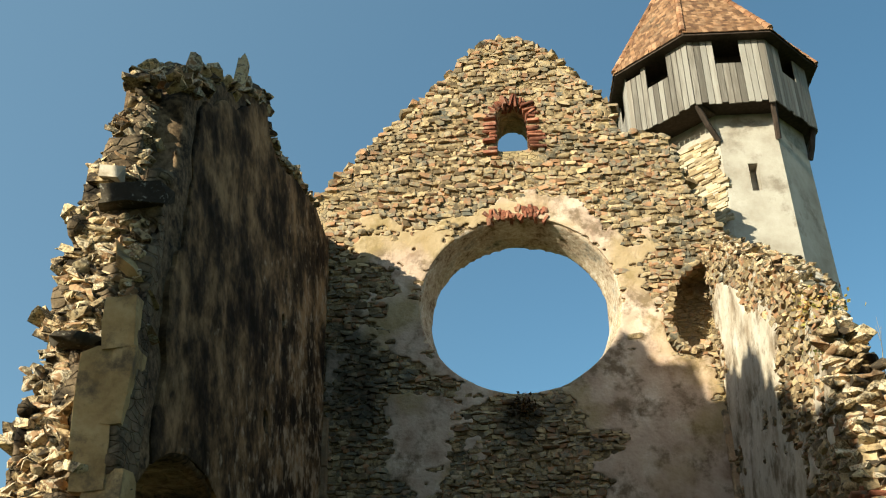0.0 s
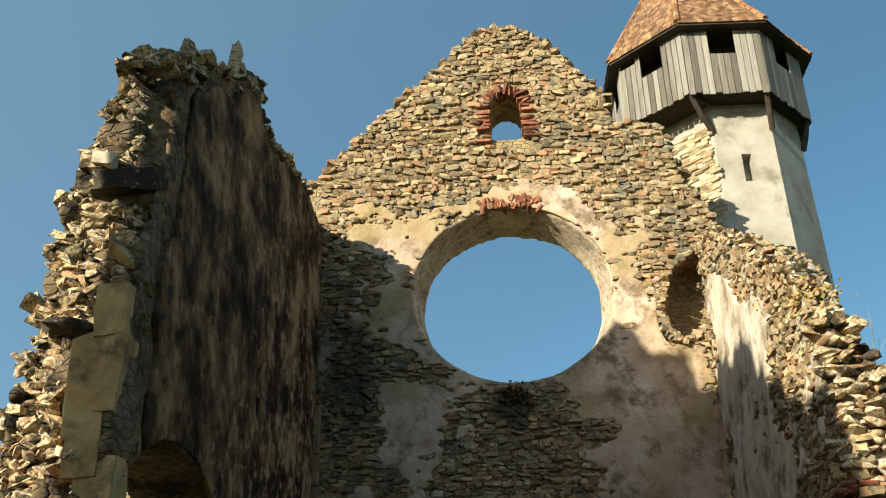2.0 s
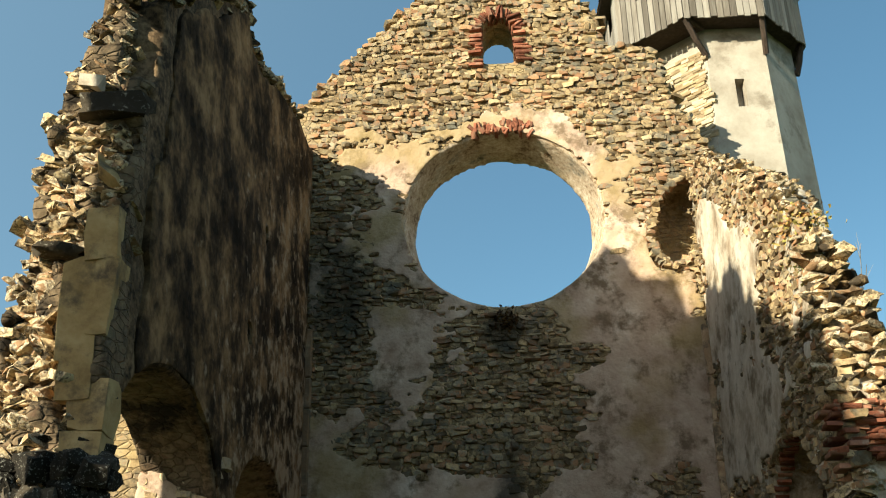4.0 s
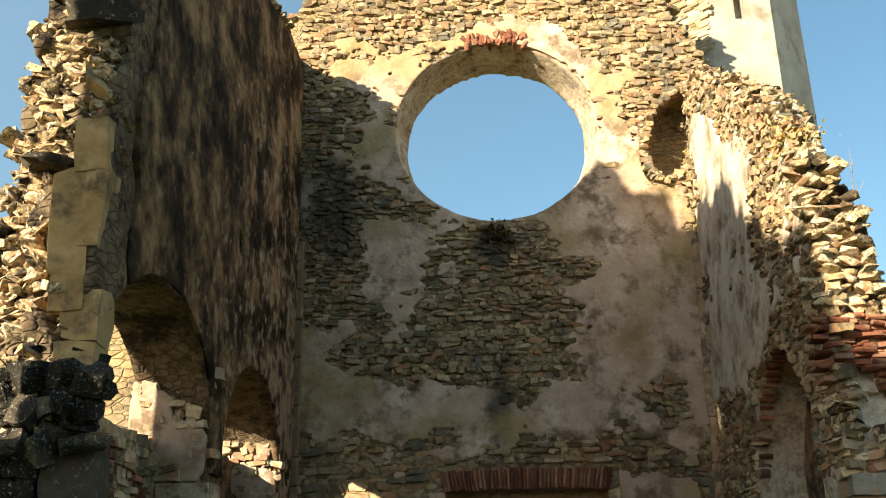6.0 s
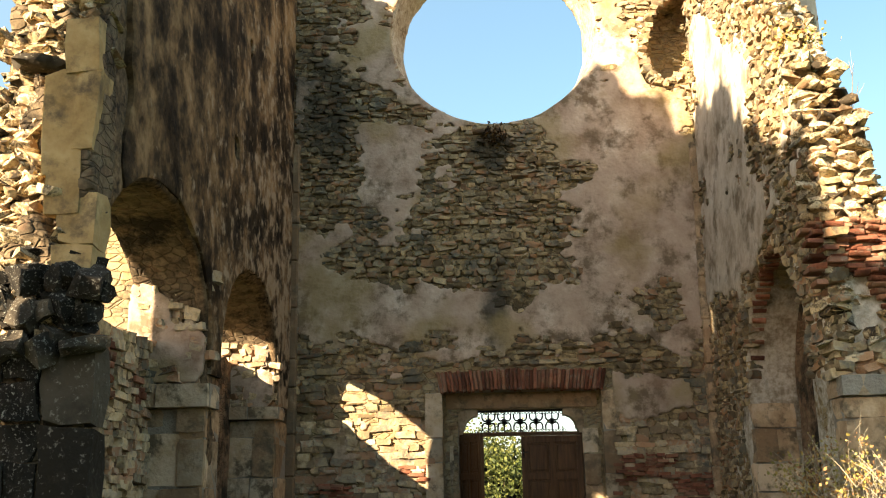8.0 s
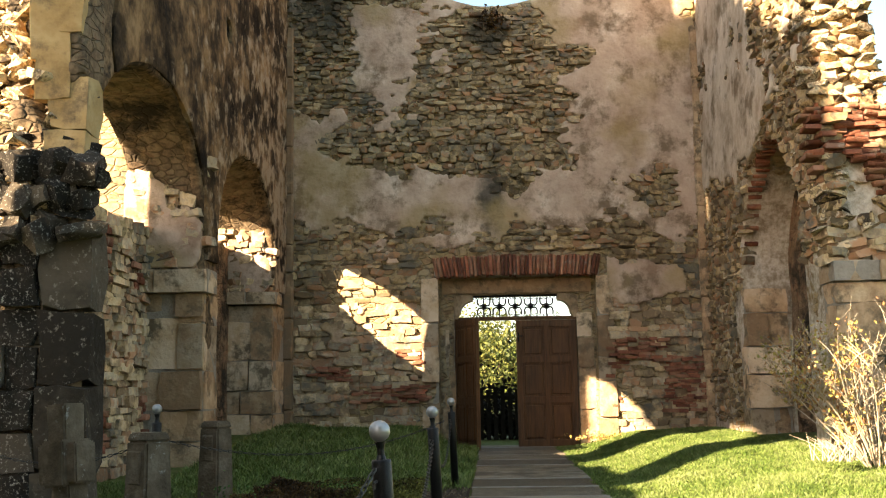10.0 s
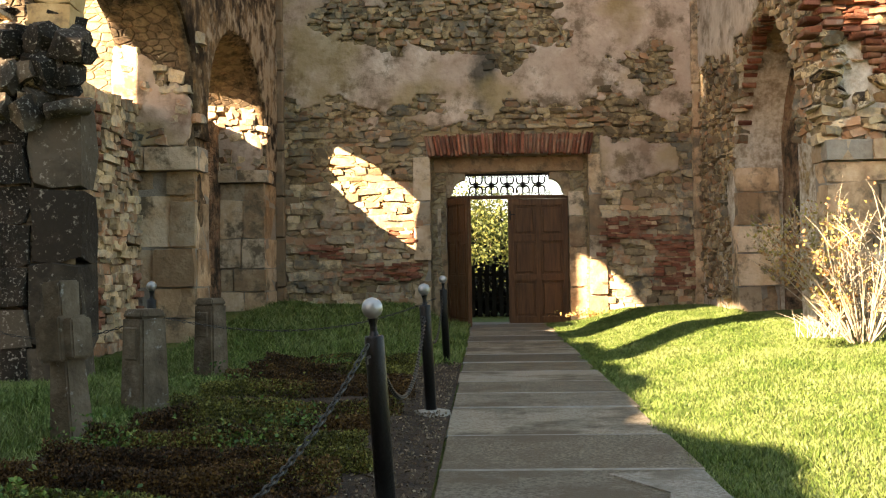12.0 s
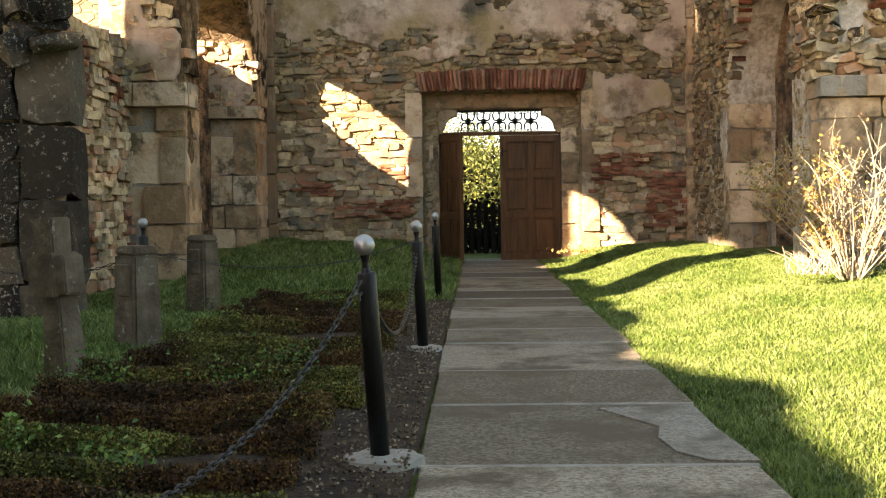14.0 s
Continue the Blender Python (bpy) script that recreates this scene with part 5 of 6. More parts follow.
places = courses(pose(p.x, p.y, 0, 0, 0, ang), 0.02, (q - p).length - 0.04, 12.6, 16.2, lambda u, v: u < (q - p).length - 0.06, 81, (0.07, 0.085), (0.18, 0.34), 0.12, 0.035, 1.5)
m_pale = material("pale_tower_brick", [(0.33, 0.24, 0.13), (0.46, 0.35, 0.21), (0.50, 0.41, 0.27)], 4, 0.92, bump=0.5, vary="object")
pieces("brick", places[:300], BLOCKS, m_pale, shaft)
# gallery boards, with an opening in every second side
GX, GY = -0.34, 0.0
lo, hi = octagon(2.40, 16.80, GX, GY), octagon(2.44, 18.95, GX, GY)
for k in range(8):
    a0, a1 = lo[k], lo[(k + 1) % 8]
    w = (a1 - a0).length
    d = (a1 - a0) / w
    out = Vector((d.y, -d.x, 0))
    count = 12
    for j in range(count):
        u0, u1 = j * w / count, (j + 1) * w / count
        f = (j + 0.5) / count
        z0 = 16.80 + rng.uniform(-0.05, 0.03)
        top = 18.95
        if 0.34 < f < 0.68:
            top = 18.02
        elif k in (6, 7) and f < 0.26 and k == 6:
            top = 18.6
        b = bmesh.new()
        m = Matrix.Translation(a0) @ Matrix(((d.x, out.x, 0, 0), (d.y, out.y, 0, 0), (0, 0, 1, 0), (0, 0, 0, 1)))
        box(b, (u0 + 0.008, -0.015 + rng.uniform(-0.006, 0.006), z0 - 16.80), (u1 - 0.008, 0.022, top - 16.80), 0.005, m)
        part("board", b, m_board, tower)
bm = bmesh.new()
frustum(bm, octagon(1.86, 16.86, GX / 2), octagon(2.36, 16.90, GX))
part("gallery_floor", bm, m_beam, tower, "dark underside of gallery planks")
bm = bmesh.new()
frustum(bm, octagon(2.2, 18.9, GX), octagon(2.34, 18.96, GX))
part("ceiling_planks", bm, m_beam, tower)
bm = bmesh.new()
frustum(bm, octagon(1.8, 17.3, GX / 2), octagon(1.75, 18.9, GX))
part("core", bm, m_beam, tower, "dark inner shaft behind the openings")
for k in range(8):
    b = bmesh.new()
    p0, p1 = octagon(1.80, 16.05)[k], octagon(2.30, 16.84, GX)[k]
    tube(b, [p0, p0.lerp(p1, 0.5) + Vector((0, 0, -0.08)), p1], 0.075, 6)
    tube(b, [octagon(1.9, 16.8)[k], p1], 0.07, 6)
    part("bracket", b, m_beam, tower, "dark timber bracket")
# roof: deck, tiles in rows, ridge tiles on the hips
APEX = Vector((-0.75, 0.0, 23.5))
eave = octagon(2.70, 18.80, GX)
bm = bmesh.new()
vs = [bm.verts.new(v) for v in eave]
lowv = [bm.verts.new(v + Vector((0, 0, -0.06))) for v in eave]
top = bm.verts.new(APEX)
for k in range(8):
    bm.faces.new((vs[k], vs[(k + 1) % 8], top))
    bm.faces.new((lowv[k], lowv[(k + 1) % 8], vs[(k + 1) % 8], vs[k]))
bm.faces.new(lowv[::-1])
roof = part("roof", bm, m_beam, tower, "dark eaves and roof deck")
tiles, ridge = [], []
for k in range(8):
    a0, a1 = eave[k], eave[(k + 1) % 8]
    mid = (a0 + a1) / 2
    up = APEX - mid
    length = up.length
    up.normalize()
    along = (a1 - a0).normalized()
    nrm = along.cross(up).normalized()
    basis = Matrix((along, up, nrm)).transposed().to_4x4()
    row = 0
    s = 0.0
    while s < length - 0.1:
        half = (a1 - a0).length / 2 * (1 - s / length)
        base = a0.lerp(APEX, s / length).lerp(a1.lerp(APEX, s / length), 0.5)
        u = -half + (0.065 if row % 2 else 0)
        while u < half - 0.03:
            tiles.append((Matrix.Translation(base + along * (u + 0.065) + up * 0.07 + nrm * (0.035 + rng.uniform(-0.006, 0.01))) @ basis @ pose(0, 0, 0, 5, 0, rng.uniform(-2, 2))
                          @ Matrix.Diagonal((0.125, 0.20, 0.022, 1)), rng.randrange(99)))
            u += 0.13
        s += 0.115
        row += 1
    hip = APEX - a0
    hl = hip.length
    for j in range(int(hl / 0.30)):
        p0, p1 = a0.lerp(APEX, j * 0.30 / hl), a0.lerp(APEX, (j * 0.30 + 0.36) / hl)
        ridge.append((p0 + Vector((0, 0, 0.05)), p1 + Vector((0, 0, 0.07))))
joined("roof_tiles", tiles, BLOCKS, m_tile, roof, "orange clay plain tiles")
for p0, p1 in ridge[:170]:
    b = bmesh.new()
    tube(b, [p0, p1], [0.10, 0.075], 7)
    part("ridge_tile", b, m_tile_piece, roof)

# ---- path of concrete slabs ----
path = tagged(new("path"), "worn concrete slab path leading to the door", "path", kind="structure")
ys = [1.2, 2.2, 3.3, 4.49, 5.87, 7.05, 8.46, 9.39, 10.3, 11.3, 12.4, 13.5, 14.6, 15.8, 17.0, 18.2, 19.3, D + 0.19]
slab_r = random.Random(9)
for y0, y1 in zip(ys, ys[1:]):
    b = bmesh.new()
    box(b, (-0.27 + slab_r.uniform(-0.015, 0.015), y0 + 0.006, -0.12), (1.21 + slab_r.uniform(-0.02, 0.02), y1 - 0.006, 0.012 + slab_r.uniform(-0.008, 0.008)), 0.008)
    part("slab", b, m_concrete, path)
    b = bmesh.new()
    box(b, (-0.27, y1 - 0.016, -0.08), (1.20, y1 + 0.016, 0.017), 0.005)
    part("joint_strip", b, m_cement, path, "pale raised mortar joint")
b = bmesh.new()      # pale cement repair on the near slabs
for v in [(0.62, 5.72), (0.72, 5.55), (0.92, 5.25), (0.88, 5.0), (0.86, 4.72), (1.0, 4.56), (1.2, 4.54), (1.2, 5.2), (1.2, 5.8)]:
    b.verts.new((v[0] + 0.03 * math.sin(v[1] * 31), v[1], 0.0195))
flat = b.faces.new(b.verts)
up = bmesh.ops.extrude_face_region(b, geom=[flat])
for v in [g for g in up["geom"] if isinstance(g, bmesh.types.BMVert)]:
    v.co.z -= 0.03
bmesh.ops.recalc_face_normals(b, faces=b.faces)
part("cement_patch", b, m_cement_grey, path, "pale cement repair with a ragged edge")

# ---- soil bed with rows of low plants ----
bx = np.concatenate([np.arange(-4.0, -0.26, 0.12)])
by = np.arange(1.5, 12.3, 0.12)
bed_left = lambda y: np.where(y < 5.75, -4.4, -2.5 + 0.1 * np.sin(3 * y))
GX2, GY2 = np.meshgrid(bx, by, indexing="ij")
bz = ground_z(GX2, GY2) + np.where(GX2 < bed_left(GY2), -0.12, 0.028) + 0.05 * fractal(GX2, GY2, 0 * GX2, 3.0, 2) * smoothstep(-0.3, -0.7, GX2) + 0.04 * np.clip(np.sin(GY2 * 2 * math.pi / 1.05), 0, 1) * smoothstep(-0.8, -1.1, GX2)
w = len(by)
bed = mesh_object("bed_soil", np.stack([GX2, GY2, bz], -1).reshape(-1, 3), [(i * w + j, (i + 1) * w + j, (i + 1) * w + j + 1, i * w + j + 1) for i in range(len(bx) - 1) for j in range(w - 1)], m_soil, smooth=True)
tagged(bed, "dark bare soil of the grave beds beside the path", "soil", kind="structure")


def leaf_cloud(name, points, size, mat, seed, parent=None, label="", category="", upright=0.3):
    """Many small leaves, each a bent pair of triangles, round the given points."""
    r = np.random.default_rng(seed)
    p = np.asarray(points, float)
    n = len(p)
    a = r.normal(size=(n, 3))
    a[:, 2] += upright
    a /= np.linalg.norm(a, axis=1)[:, None]
    c = np.cross(a, r.normal(size=(n, 3)))
    c /= np.linalg.norm(c, axis=1)[:, None]
    s = size * r.uniform(0.6, 1.4, (n, 1))
    nrm = np.cross(a, c)
    v = np.stack([p, p + s * (0.5 * a + 0.33 * c + 0.1 * nrm), p + s * a, p + s * (0.5 * a - 0.33 * c + 0.1 * nrm)], 1).reshape(-1, 3)
    f = np.arange(n * 4).reshape(-1, 4)
    ob = mesh_object(name, v, f[:, [0, 1, 2]].tolist() + f[:, [0, 2, 3]].tolist(), mat, parent)
    return ob


pr = np.random.default_rng(17)
x1_w = lambda y: 3.5 if y < 5.6 else 1.8
rows = [3.1, 3.6, 4.1, 4.6, 5.12, 5.7, 6.35, 7.15, 7.95, 8.8, 9.7, 10.7, 11.6]
for k, y in enumerate(rows):
    n = int((9500 if y < 6.5 else 6500) * (x1_w(y)))
    x0 = -4.2 if y < 5.6 else -2.42
    x1 = -0.60 - 0.16 * pr.random()
    x = pr.uniform(x0, x1, n)
    hgt = 0.135 * (0.6 + 0.8 * grain(x, np.full(n, y), 0 * x, 2.5))
    a = pr.uniform(0, math.pi, n)
    rad = np.sqrt(pr.uniform(0.25, 1, n))
    yy = y + 0.10 * np.cos(a) * rad + 0.06 * np.sin(x * 3 + k)
    z = ground_z(x, yy) + 0.05 + hgt * np.sin(a) * rad
    green = grain(x * 0.9, np.full(n, y * 1.3), 0 * x, 1.3) + 0.25 * (pr.random(n) - 0.5)
    pts = np.stack([x, yy, z], 1)
    cut = 0.60 if k % 3 else 0.48
    row = thing("plant_row", (0, y, 0), "low row of rusty heath-like ground cover on soil" if k % 3 else "low row of green and rusty ground cover on soil", "plant", "rows in the grave beds")
    for nm, sel, mt in (("rusty_leaves", green < cut, m_leaf_rust), ("green_leaves", green >= cut, m_leaf_moss)):
        if sel.sum() > 5:
            ob = leaf_cloud(nm, pts[sel] - [0, y, 0], 0.012 + 0.0010 * y, mt, 100 + k, row)
# brighter weeds among the rows
wp = []
for cx, cy, n, s in ((-2.05, 4.5, 220, 0.13), (-3.1, 4.2, 150, 0.15), (-1.25, 7.0, 160, 0.13), (-2.3, 9.3, 260, 0.2), (-1.6, 11.0, 200, 0.14), (-1.5, 4.2, 200, 0.12), (-2.2, 5.9, 300, 0.2), (-1.35, 5.9, 200, 0.18)):
    q = pr.normal(size=(n, 3)) * s * [0.8, 0.5, 0.5]
    q[:, 2] = np.abs(q[:, 2]) + 0.10
    weed = thing("weed", (cx, cy, 0), "bright green leafy weed among the rows", "weed", "weeds")
    leaf_cloud("leaves", q, 0.03, m_leaf_green, int(100 * cx * cy) % 1000, weed)

# gravel strip between bed and path
gr = []
for k in range(1800):
    y = 2.5 + 9.5 * pr.random() ** 1.5
    gr.append((pose(-0.30 - 0.42 * pr.random() ** 1.3, y, 0.045 + 0.012 * pr.random(), *(pr.uniform(-40, 40, 3))) @ Matrix.Diagonal((*(pr.uniform(0.006, 0.019, 2)), 0.010, 1)), k))
gravel = joined("gravel", gr, ROCKS[:4], m_gravel, None, "small brown gravel beside the path")
tagged(gravel, "small brown gravel and grit beside the path", "gravel", kind="stuff")

# ---- grass ----
def grass_field(name, n, box_, seed, near_power, height, label, keep):
    r = np.random.default_rng(seed)
    x = r.uniform(box_[0], box_[1], n)
    y = box_[2] + (box_[3] - box_[2]) * r.random(n) ** near_power
    ok = keep(x, y)
    x, y = x[ok], y[ok]
    n = len(x)
    tuft = fractal(x, y, 0 * x, 1.6, 2)
    h = height * r.uniform(0.5, 1.3, n) * (0.5 + 1.0 * tuft) * (0.8 + 0.03 * y)
    wd = (0.0009 + 0.00040 * y) * r.uniform(0.7, 1.3, n)
    a = r.uniform(0, 2 * math.pi, n)
    lean = r.normal(0, 0.5, (n, 2)) * h[:, None]
    z = ground_z(x, y) - 0.01
    b0 = np.stack([x - wd * np.cos(a), y - wd * np.sin(a), z], 1)
    b1 = np.stack([x + wd * np.cos(a), y + wd * np.sin(a), z], 1)
    mid0 = b0 + np.stack([lean[:, 0] * 0.35, lean[:, 1] * 0.35, h * 0.6], 1)
    mid1 = b1 + np.stack([lean[:, 0] * 0.35, lean[:, 1] * 0.35, h * 0.6], 1)
    tip = np.stack([x + lean[:, 0], y + lean[:, 1], z + h], 1)
    v = np.stack([b0, b1, mid1, mid0, tip], 1).reshape(-1, 3)
    f = np.arange(n * 5).reshape(-1, 5)
    ob = mesh_object(name, v, f[:, [0, 1, 2, 3]].tolist() + f[:, [3, 2, 4]].tolist(), m_grass)
    return tagged(ob, label, "grass", kind="stuff")


off_path = lambda x, y: (x > 1.18 + 0.05 * np.sin(7 * y) * np.sin(2.3 * y)) | (x < -0.4)
grass_field("grass", 430000, (1.15, 7.2, 3.4, D), 5, 1.25, 0.043, "bright green lawn grass with longer tufts", lambda x, y: off_path(x, y) & ((x < XR) | (y < 13.0) | (x > XR + WT)))
grass_field("grass", 42000, (-4.0, -0.3, 11.6, D), 6, 1.0, 0.085, "shaded green grass below the wall", lambda x, y: (x < -0.30) & ((x < -0.55) | (y > 12)))
grass_field("grass", 60000, (-5.4, -2.3, 5.7, 12.2), 7, 1.0, 0.075, "shaded green grass between the gravestones", lambda x, y: x < bed_left(y) + 0.08)


# ---- chain fence ----
def bollard(at, lean, label):
    ob = thing("bollard", at, label, "bollard", "bollards of the chain fence")
    ob.matrix_world = pose(*at, 0, lean, 0)
    bm = bmesh.new()
    lathe(bm, [(0.043, -0.05), (0.043, 0.845), (0.040, 0.855)], 18)
    part("post", bm, m_iron, ob, "black painted iron post", True)
    bm = bmesh.new()
    lathe(bm, [(0.024, 0.85), (0.016, 0.875), (0.016, 0.90), (0.024, 0.93)], 12)
    part("neck", bm, m_iron, ob)
    bm = bmesh.new()
    bmesh.ops.create_uvsphere(bm, u_segments=20, v_segments=12, radius=0.046, matrix=Matrix.Translation((0, 0, 0.975)))
    part("ball", bm, m_silver, ob, "silver painted ball", True)
    bm = bmesh.new()
    tube(bm, [(-0.02, -0.045, 0.77), (-0.03, -0.075, 0.765), (-0.03, -0.075, 0.74)], 0.007, 6)
    part("hook", bm, m_chain, ob)
    return ob


def footing(at, r, seed):
    bm = bmesh.new()
    rr = random.Random(seed)
    n = 18
    ring0 = [bm.verts.new((r * rr.uniform(0.85, 1.15) * math.cos(k * 2 * math.pi / n), r * rr.uniform(0.85, 1.15) * math.sin(k * 2 * math.pi / n), -0.03)) for k in range(n)]
    ring1 = [bm.verts.new((v.co.x * 0.92, v.co.y * 0.92, 0.045 + rr.uniform(-0.006, 0.006))) for v in ring0]
    ring2 = [bm.verts.new((v.co.x * 0.4, v.co.y * 0.4, 0.06)) for v in ring0]
    for a, b in ((ring0, ring1), (ring1, ring2)):
        for k in range(n):
            bm.faces.new((a[k], a[(k + 1) % n], b[(k + 1) % n], b[k]))
    bm.faces.new(ring2)
    ob = part("footing", bm, m_cement, None)
    ob.matrix_world = pose(*at)
    return tagged(ob, "pale rough cement footing round the bollard", "footing", "bollard footings")


POSTS = [(-0.43, 4.53, 0.0), (-0.42, 8.02, 0.0), (-0.46, 12.4, 0.02), (-3.02, 9.4, 0.03), (-1.52, 1.6, 0.0), (-4.6, 9.0, -0.05)]
for k, (at, lean) in enumerate(zip(POSTS, (-3.4, -2.6, -2.0, 0.5, 2, 0))):
    bollard(at, lean, "black iron bollard with silver ball, leaning, on a cement footing" if k < 2 else "black iron bollard with silver ball, in the grass")
for k, r in ((0, 0.175), (1, 0.14)):
    footing((POSTS[k][0] + 0.01, POSTS[k][1] + 0.02, 0.0), r, k)


def chain(a, b, sag, link=0.034):
    """Chain of oval links hanging between two points."""
    ob = thing("chain", a, "hanging steel chain between two bollards", "chain", "chains of the fence")
    a, b = Vector(a), Vector(b)
    pts = [a.lerp(b, f) + Vector((0, 0, -4 * sag * f * (1 - f))) for f in np.linspace(0, 1, 200)]
    acc, marks = 0.0, [pts[0]]
    for p, q in zip(pts, pts[1:]):
        acc += (q - p).length
        if acc >= link:
            marks.append(q)
            acc = 0.0
    me = None
    for i, (p, q) in enumerate(zip(marks, marks[1:])):
        if me is None:
            bm = bmesh.new()
            n, s = 10, 5
            rings = []
            for k in range(n):
                t = 2 * math.pi * k / n
                c = Vector((0.024 * math.cos(t), 0.011 * math.sin(t), 0))
                d = Vector((math.cos(t), math.sin(t), 0))
                rings.append([bm.verts.new(c + 0.0042 * (math.cos(2 * math.pi * j / s) * d + Vector((0, 0, math.sin(2 * math.pi * j / s))))) for j in range(s)])
            for k in range(n):
                for j in range(s):
                    bm.faces.new((rings[k][j], rings[(k + 1) % n][j], rings[(k + 1) % n][(j + 1) % s], rings[k][(j + 1) % s]))
            me = bpy.data.meshes.new("link")
            bm.to_mesh(me)
            bm.free()
            me.materials.append(m_chain)
            me.shade_smooth()
        o = new("link", me)
        o.parent = ob
        m = (q - p).to_track_quat("X", "Z").to_matrix().to_4x4()
        m.translation = (p + q) / 2 - a
        o.matrix_basis = m @ pose(0, 0, 0, 90 * (i % 2) + 20)


chain((-0.50, 4.45, 0.82), (-1.5, 1.62, 0.78), 0.54, 0.030)
chain((-0.47, 4.58, 0.76), (-0.46, 7.96, 0.76), 0.36)
chain((-0.46, 8.08, 0.76), (-0.50, 12.36, 0.78), 0.34, 0.05)
chain((-3.0, 9.44, 0.74), (-0.56, 12.38, 0.78), 0.25, 0.05)
chain((-3.04, 9.38, 0.74), (-4.6, 9.0, 0.76), 0.20, 0.05)


# ---- gravestones ----
def tapered(bm, w0, d0, w1, d1, z0, z1, bevel=0.012, cx=0.0, cy=0.0):
    vs = box(bm, (-0.5, -0.5, 0), (0.5, 0.5, 1), 0)
    for v in vs:
        f = v.co.z
        v.co = Vector((cx + v.co.x * (w0 + (w1 - w0) * f), cy + v.co.y * (d0 + (d1 - d0) * f), z0 + f * (z1 - z0)))
    es = list({e for v in vs for e in v.link_edges})
    bmesh.ops.bevel(bm, geom=es, offset=bevel, segments=2, affect="EDGES")


cross = thing("grave_cross", (-2.76, 6.75, 0.0), "squat grey stone grave cross, weathered, standing in the bed", "gravestone", "gravestones", turn=-28)
cross.matrix_world = pose(-2.70, 6.75, 0.0, 0, -5, -28)
bm = bmesh.new()
tapered(bm, 0.22, 0.20, 0.16, 0.16, 0.02, 0.60, cx=0.02)
part("shaft", bm, m_grave, cross)
bm = bmesh.new()
tapered(bm, 0.36, 0.17, 0.36, 0.17, 0.58, 0.84)
part("crossbar", bm, m_grave, cross)
bm = bmesh.new()
tapered(bm, 0.20, 0.235, 0.20, 0.235, 0.565, 0.86)
part("centre_block", bm, m_grave, cross)
bm = bmesh.new()
tapered(bm, 0.17, 0.16, 0.18, 0.17, 0.85, 1.09)
part("head", bm, m_grave, cross)
bm = bmesh.new()
tapered(bm, 0.27, 0.25, 0.26, 0.24, -0.05, 0.05)
part("foot", bm, m_grave, cross)
for at, w, h, turn, lab in (((-2.73, 8.33, 0.0), 0.32, 0.84, -38, "grey tapered gravestone with a chamfered head and lichen"),
                            ((-2.86, 10.86, 0.0), 0.30, 0.85, -30, "grey lichened gravestone stump with a small panel")):
    st = thing("gravestone", at, lab, "gravestone", "gravestones", turn=turn)
    bm = bmesh.new()
    tapered(bm, w, w * 0.85, w * 0.86, w * 0.72, -0.05, h - 0.06, 0.02)
    part("body", bm, m_grave, st)
    bm = bmesh.new()
    tapered(bm, w * 0.87, w * 0.73, w * 0.74, w * 0.6, h - 0.065, h, 0.012)
    part("head", bm, m_grave, st)
    bm = bmesh.new()
    box(bm, (-w * 0.26, -w * 0.43, h - 0.40), (w * 0.26, -w * 0.36, h - 0.14), 0.01)
    part("panel", bm, m_grave, st)


# ---- shrub on the lawn ----
def shrub(at, stems, height, spread, seed, label):
    ob = thing("shrub", at, label, "shrub")
    r = random.Random(seed)
    leaves, tips = [], []
    for k in range(stems):
        a = r.uniform(0, 2 * math.pi)
        s = spread * r.uniform(0.1, 1.0)
        h = height * r.uniform(0.5, 1.0) * (1 - 0.25 * s / spread)
        if k < 9:      # long low branches to one side
            a, s, h = math.pi + r.uniform(-0.35, 0.35), spread * r.uniform(0.6, 0.9), height * r.uniform(0.55, 0.8)
        end = Vector((s * math.cos(a) - 0.12, s * math.sin(a), h))
        pts = []
        bend = Vector((r.uniform(-0.12, 0.12), r.uniform(-0.12, 0.12), 0))
        for j in range(6):
            f = j / 5
            pts.append(Vector((0.10 * math.cos(a), 0.10 * math.sin(a), 0)).lerp(end, f) + bend * math.sin(math.pi * f) + Vector((0, 0, 0.10 * math.sin(math.pi * f))))
        bm = bmesh.new()
        tube(bm, pts, [0.009, 0.008, 0.0065, 0.005, 0.0035, 0.002], 5)
        for _ in range(5):
            j = r.randrange(1, 5)
            q = pts[j] + Vector((r.uniform(-0.3, 0.3), r.uniform(-0.3, 0.3), r.uniform(0.1, 0.4)))
            tube(bm, [pts[j], pts[j].lerp(q, 0.5) + Vector((0, 0, 0.03)), q], [0.005, 0.004, 0.002], 4)
            if r.random() < 0.6:
                tips.append((pts[j], q))
        part("stem", bm, m_twig, ob)
        if end.x < 0.15 or r.random() < 0.35:
            tips.append((pts[3], pts[5]))
    gold, rust = [], []
    for p, q in tips:
        n = 13 if q.x < -0.25 else 2
        for _ in range(n):
            pt = p.lerp(q, r.uniform(0.2, 1.0)) + Vector((r.gauss(0, 0.035), r.gauss(0, 0.035), r.gauss(0, 0.035)))
            (gold if r.random() < 0.72 + 0.2 * (pt.z > 1.2) else rust).append(tuple(pt))
    leaf_cloud("golden_leaves", gold, 0.044, m_leaf_gold, seed, ob)
    if rust:
        leaf_cloud("russet_leaves", rust, 0.044, m_leaf_russet, seed + 1, ob)
    return ob


shrub((4.05, 11.5, float(ground_z(np.float64(4.05), np.float64(11.5)))), 66, 1.9, 1.2, 3, "bare-stemmed shrub with golden autumn leaves on the lawn")
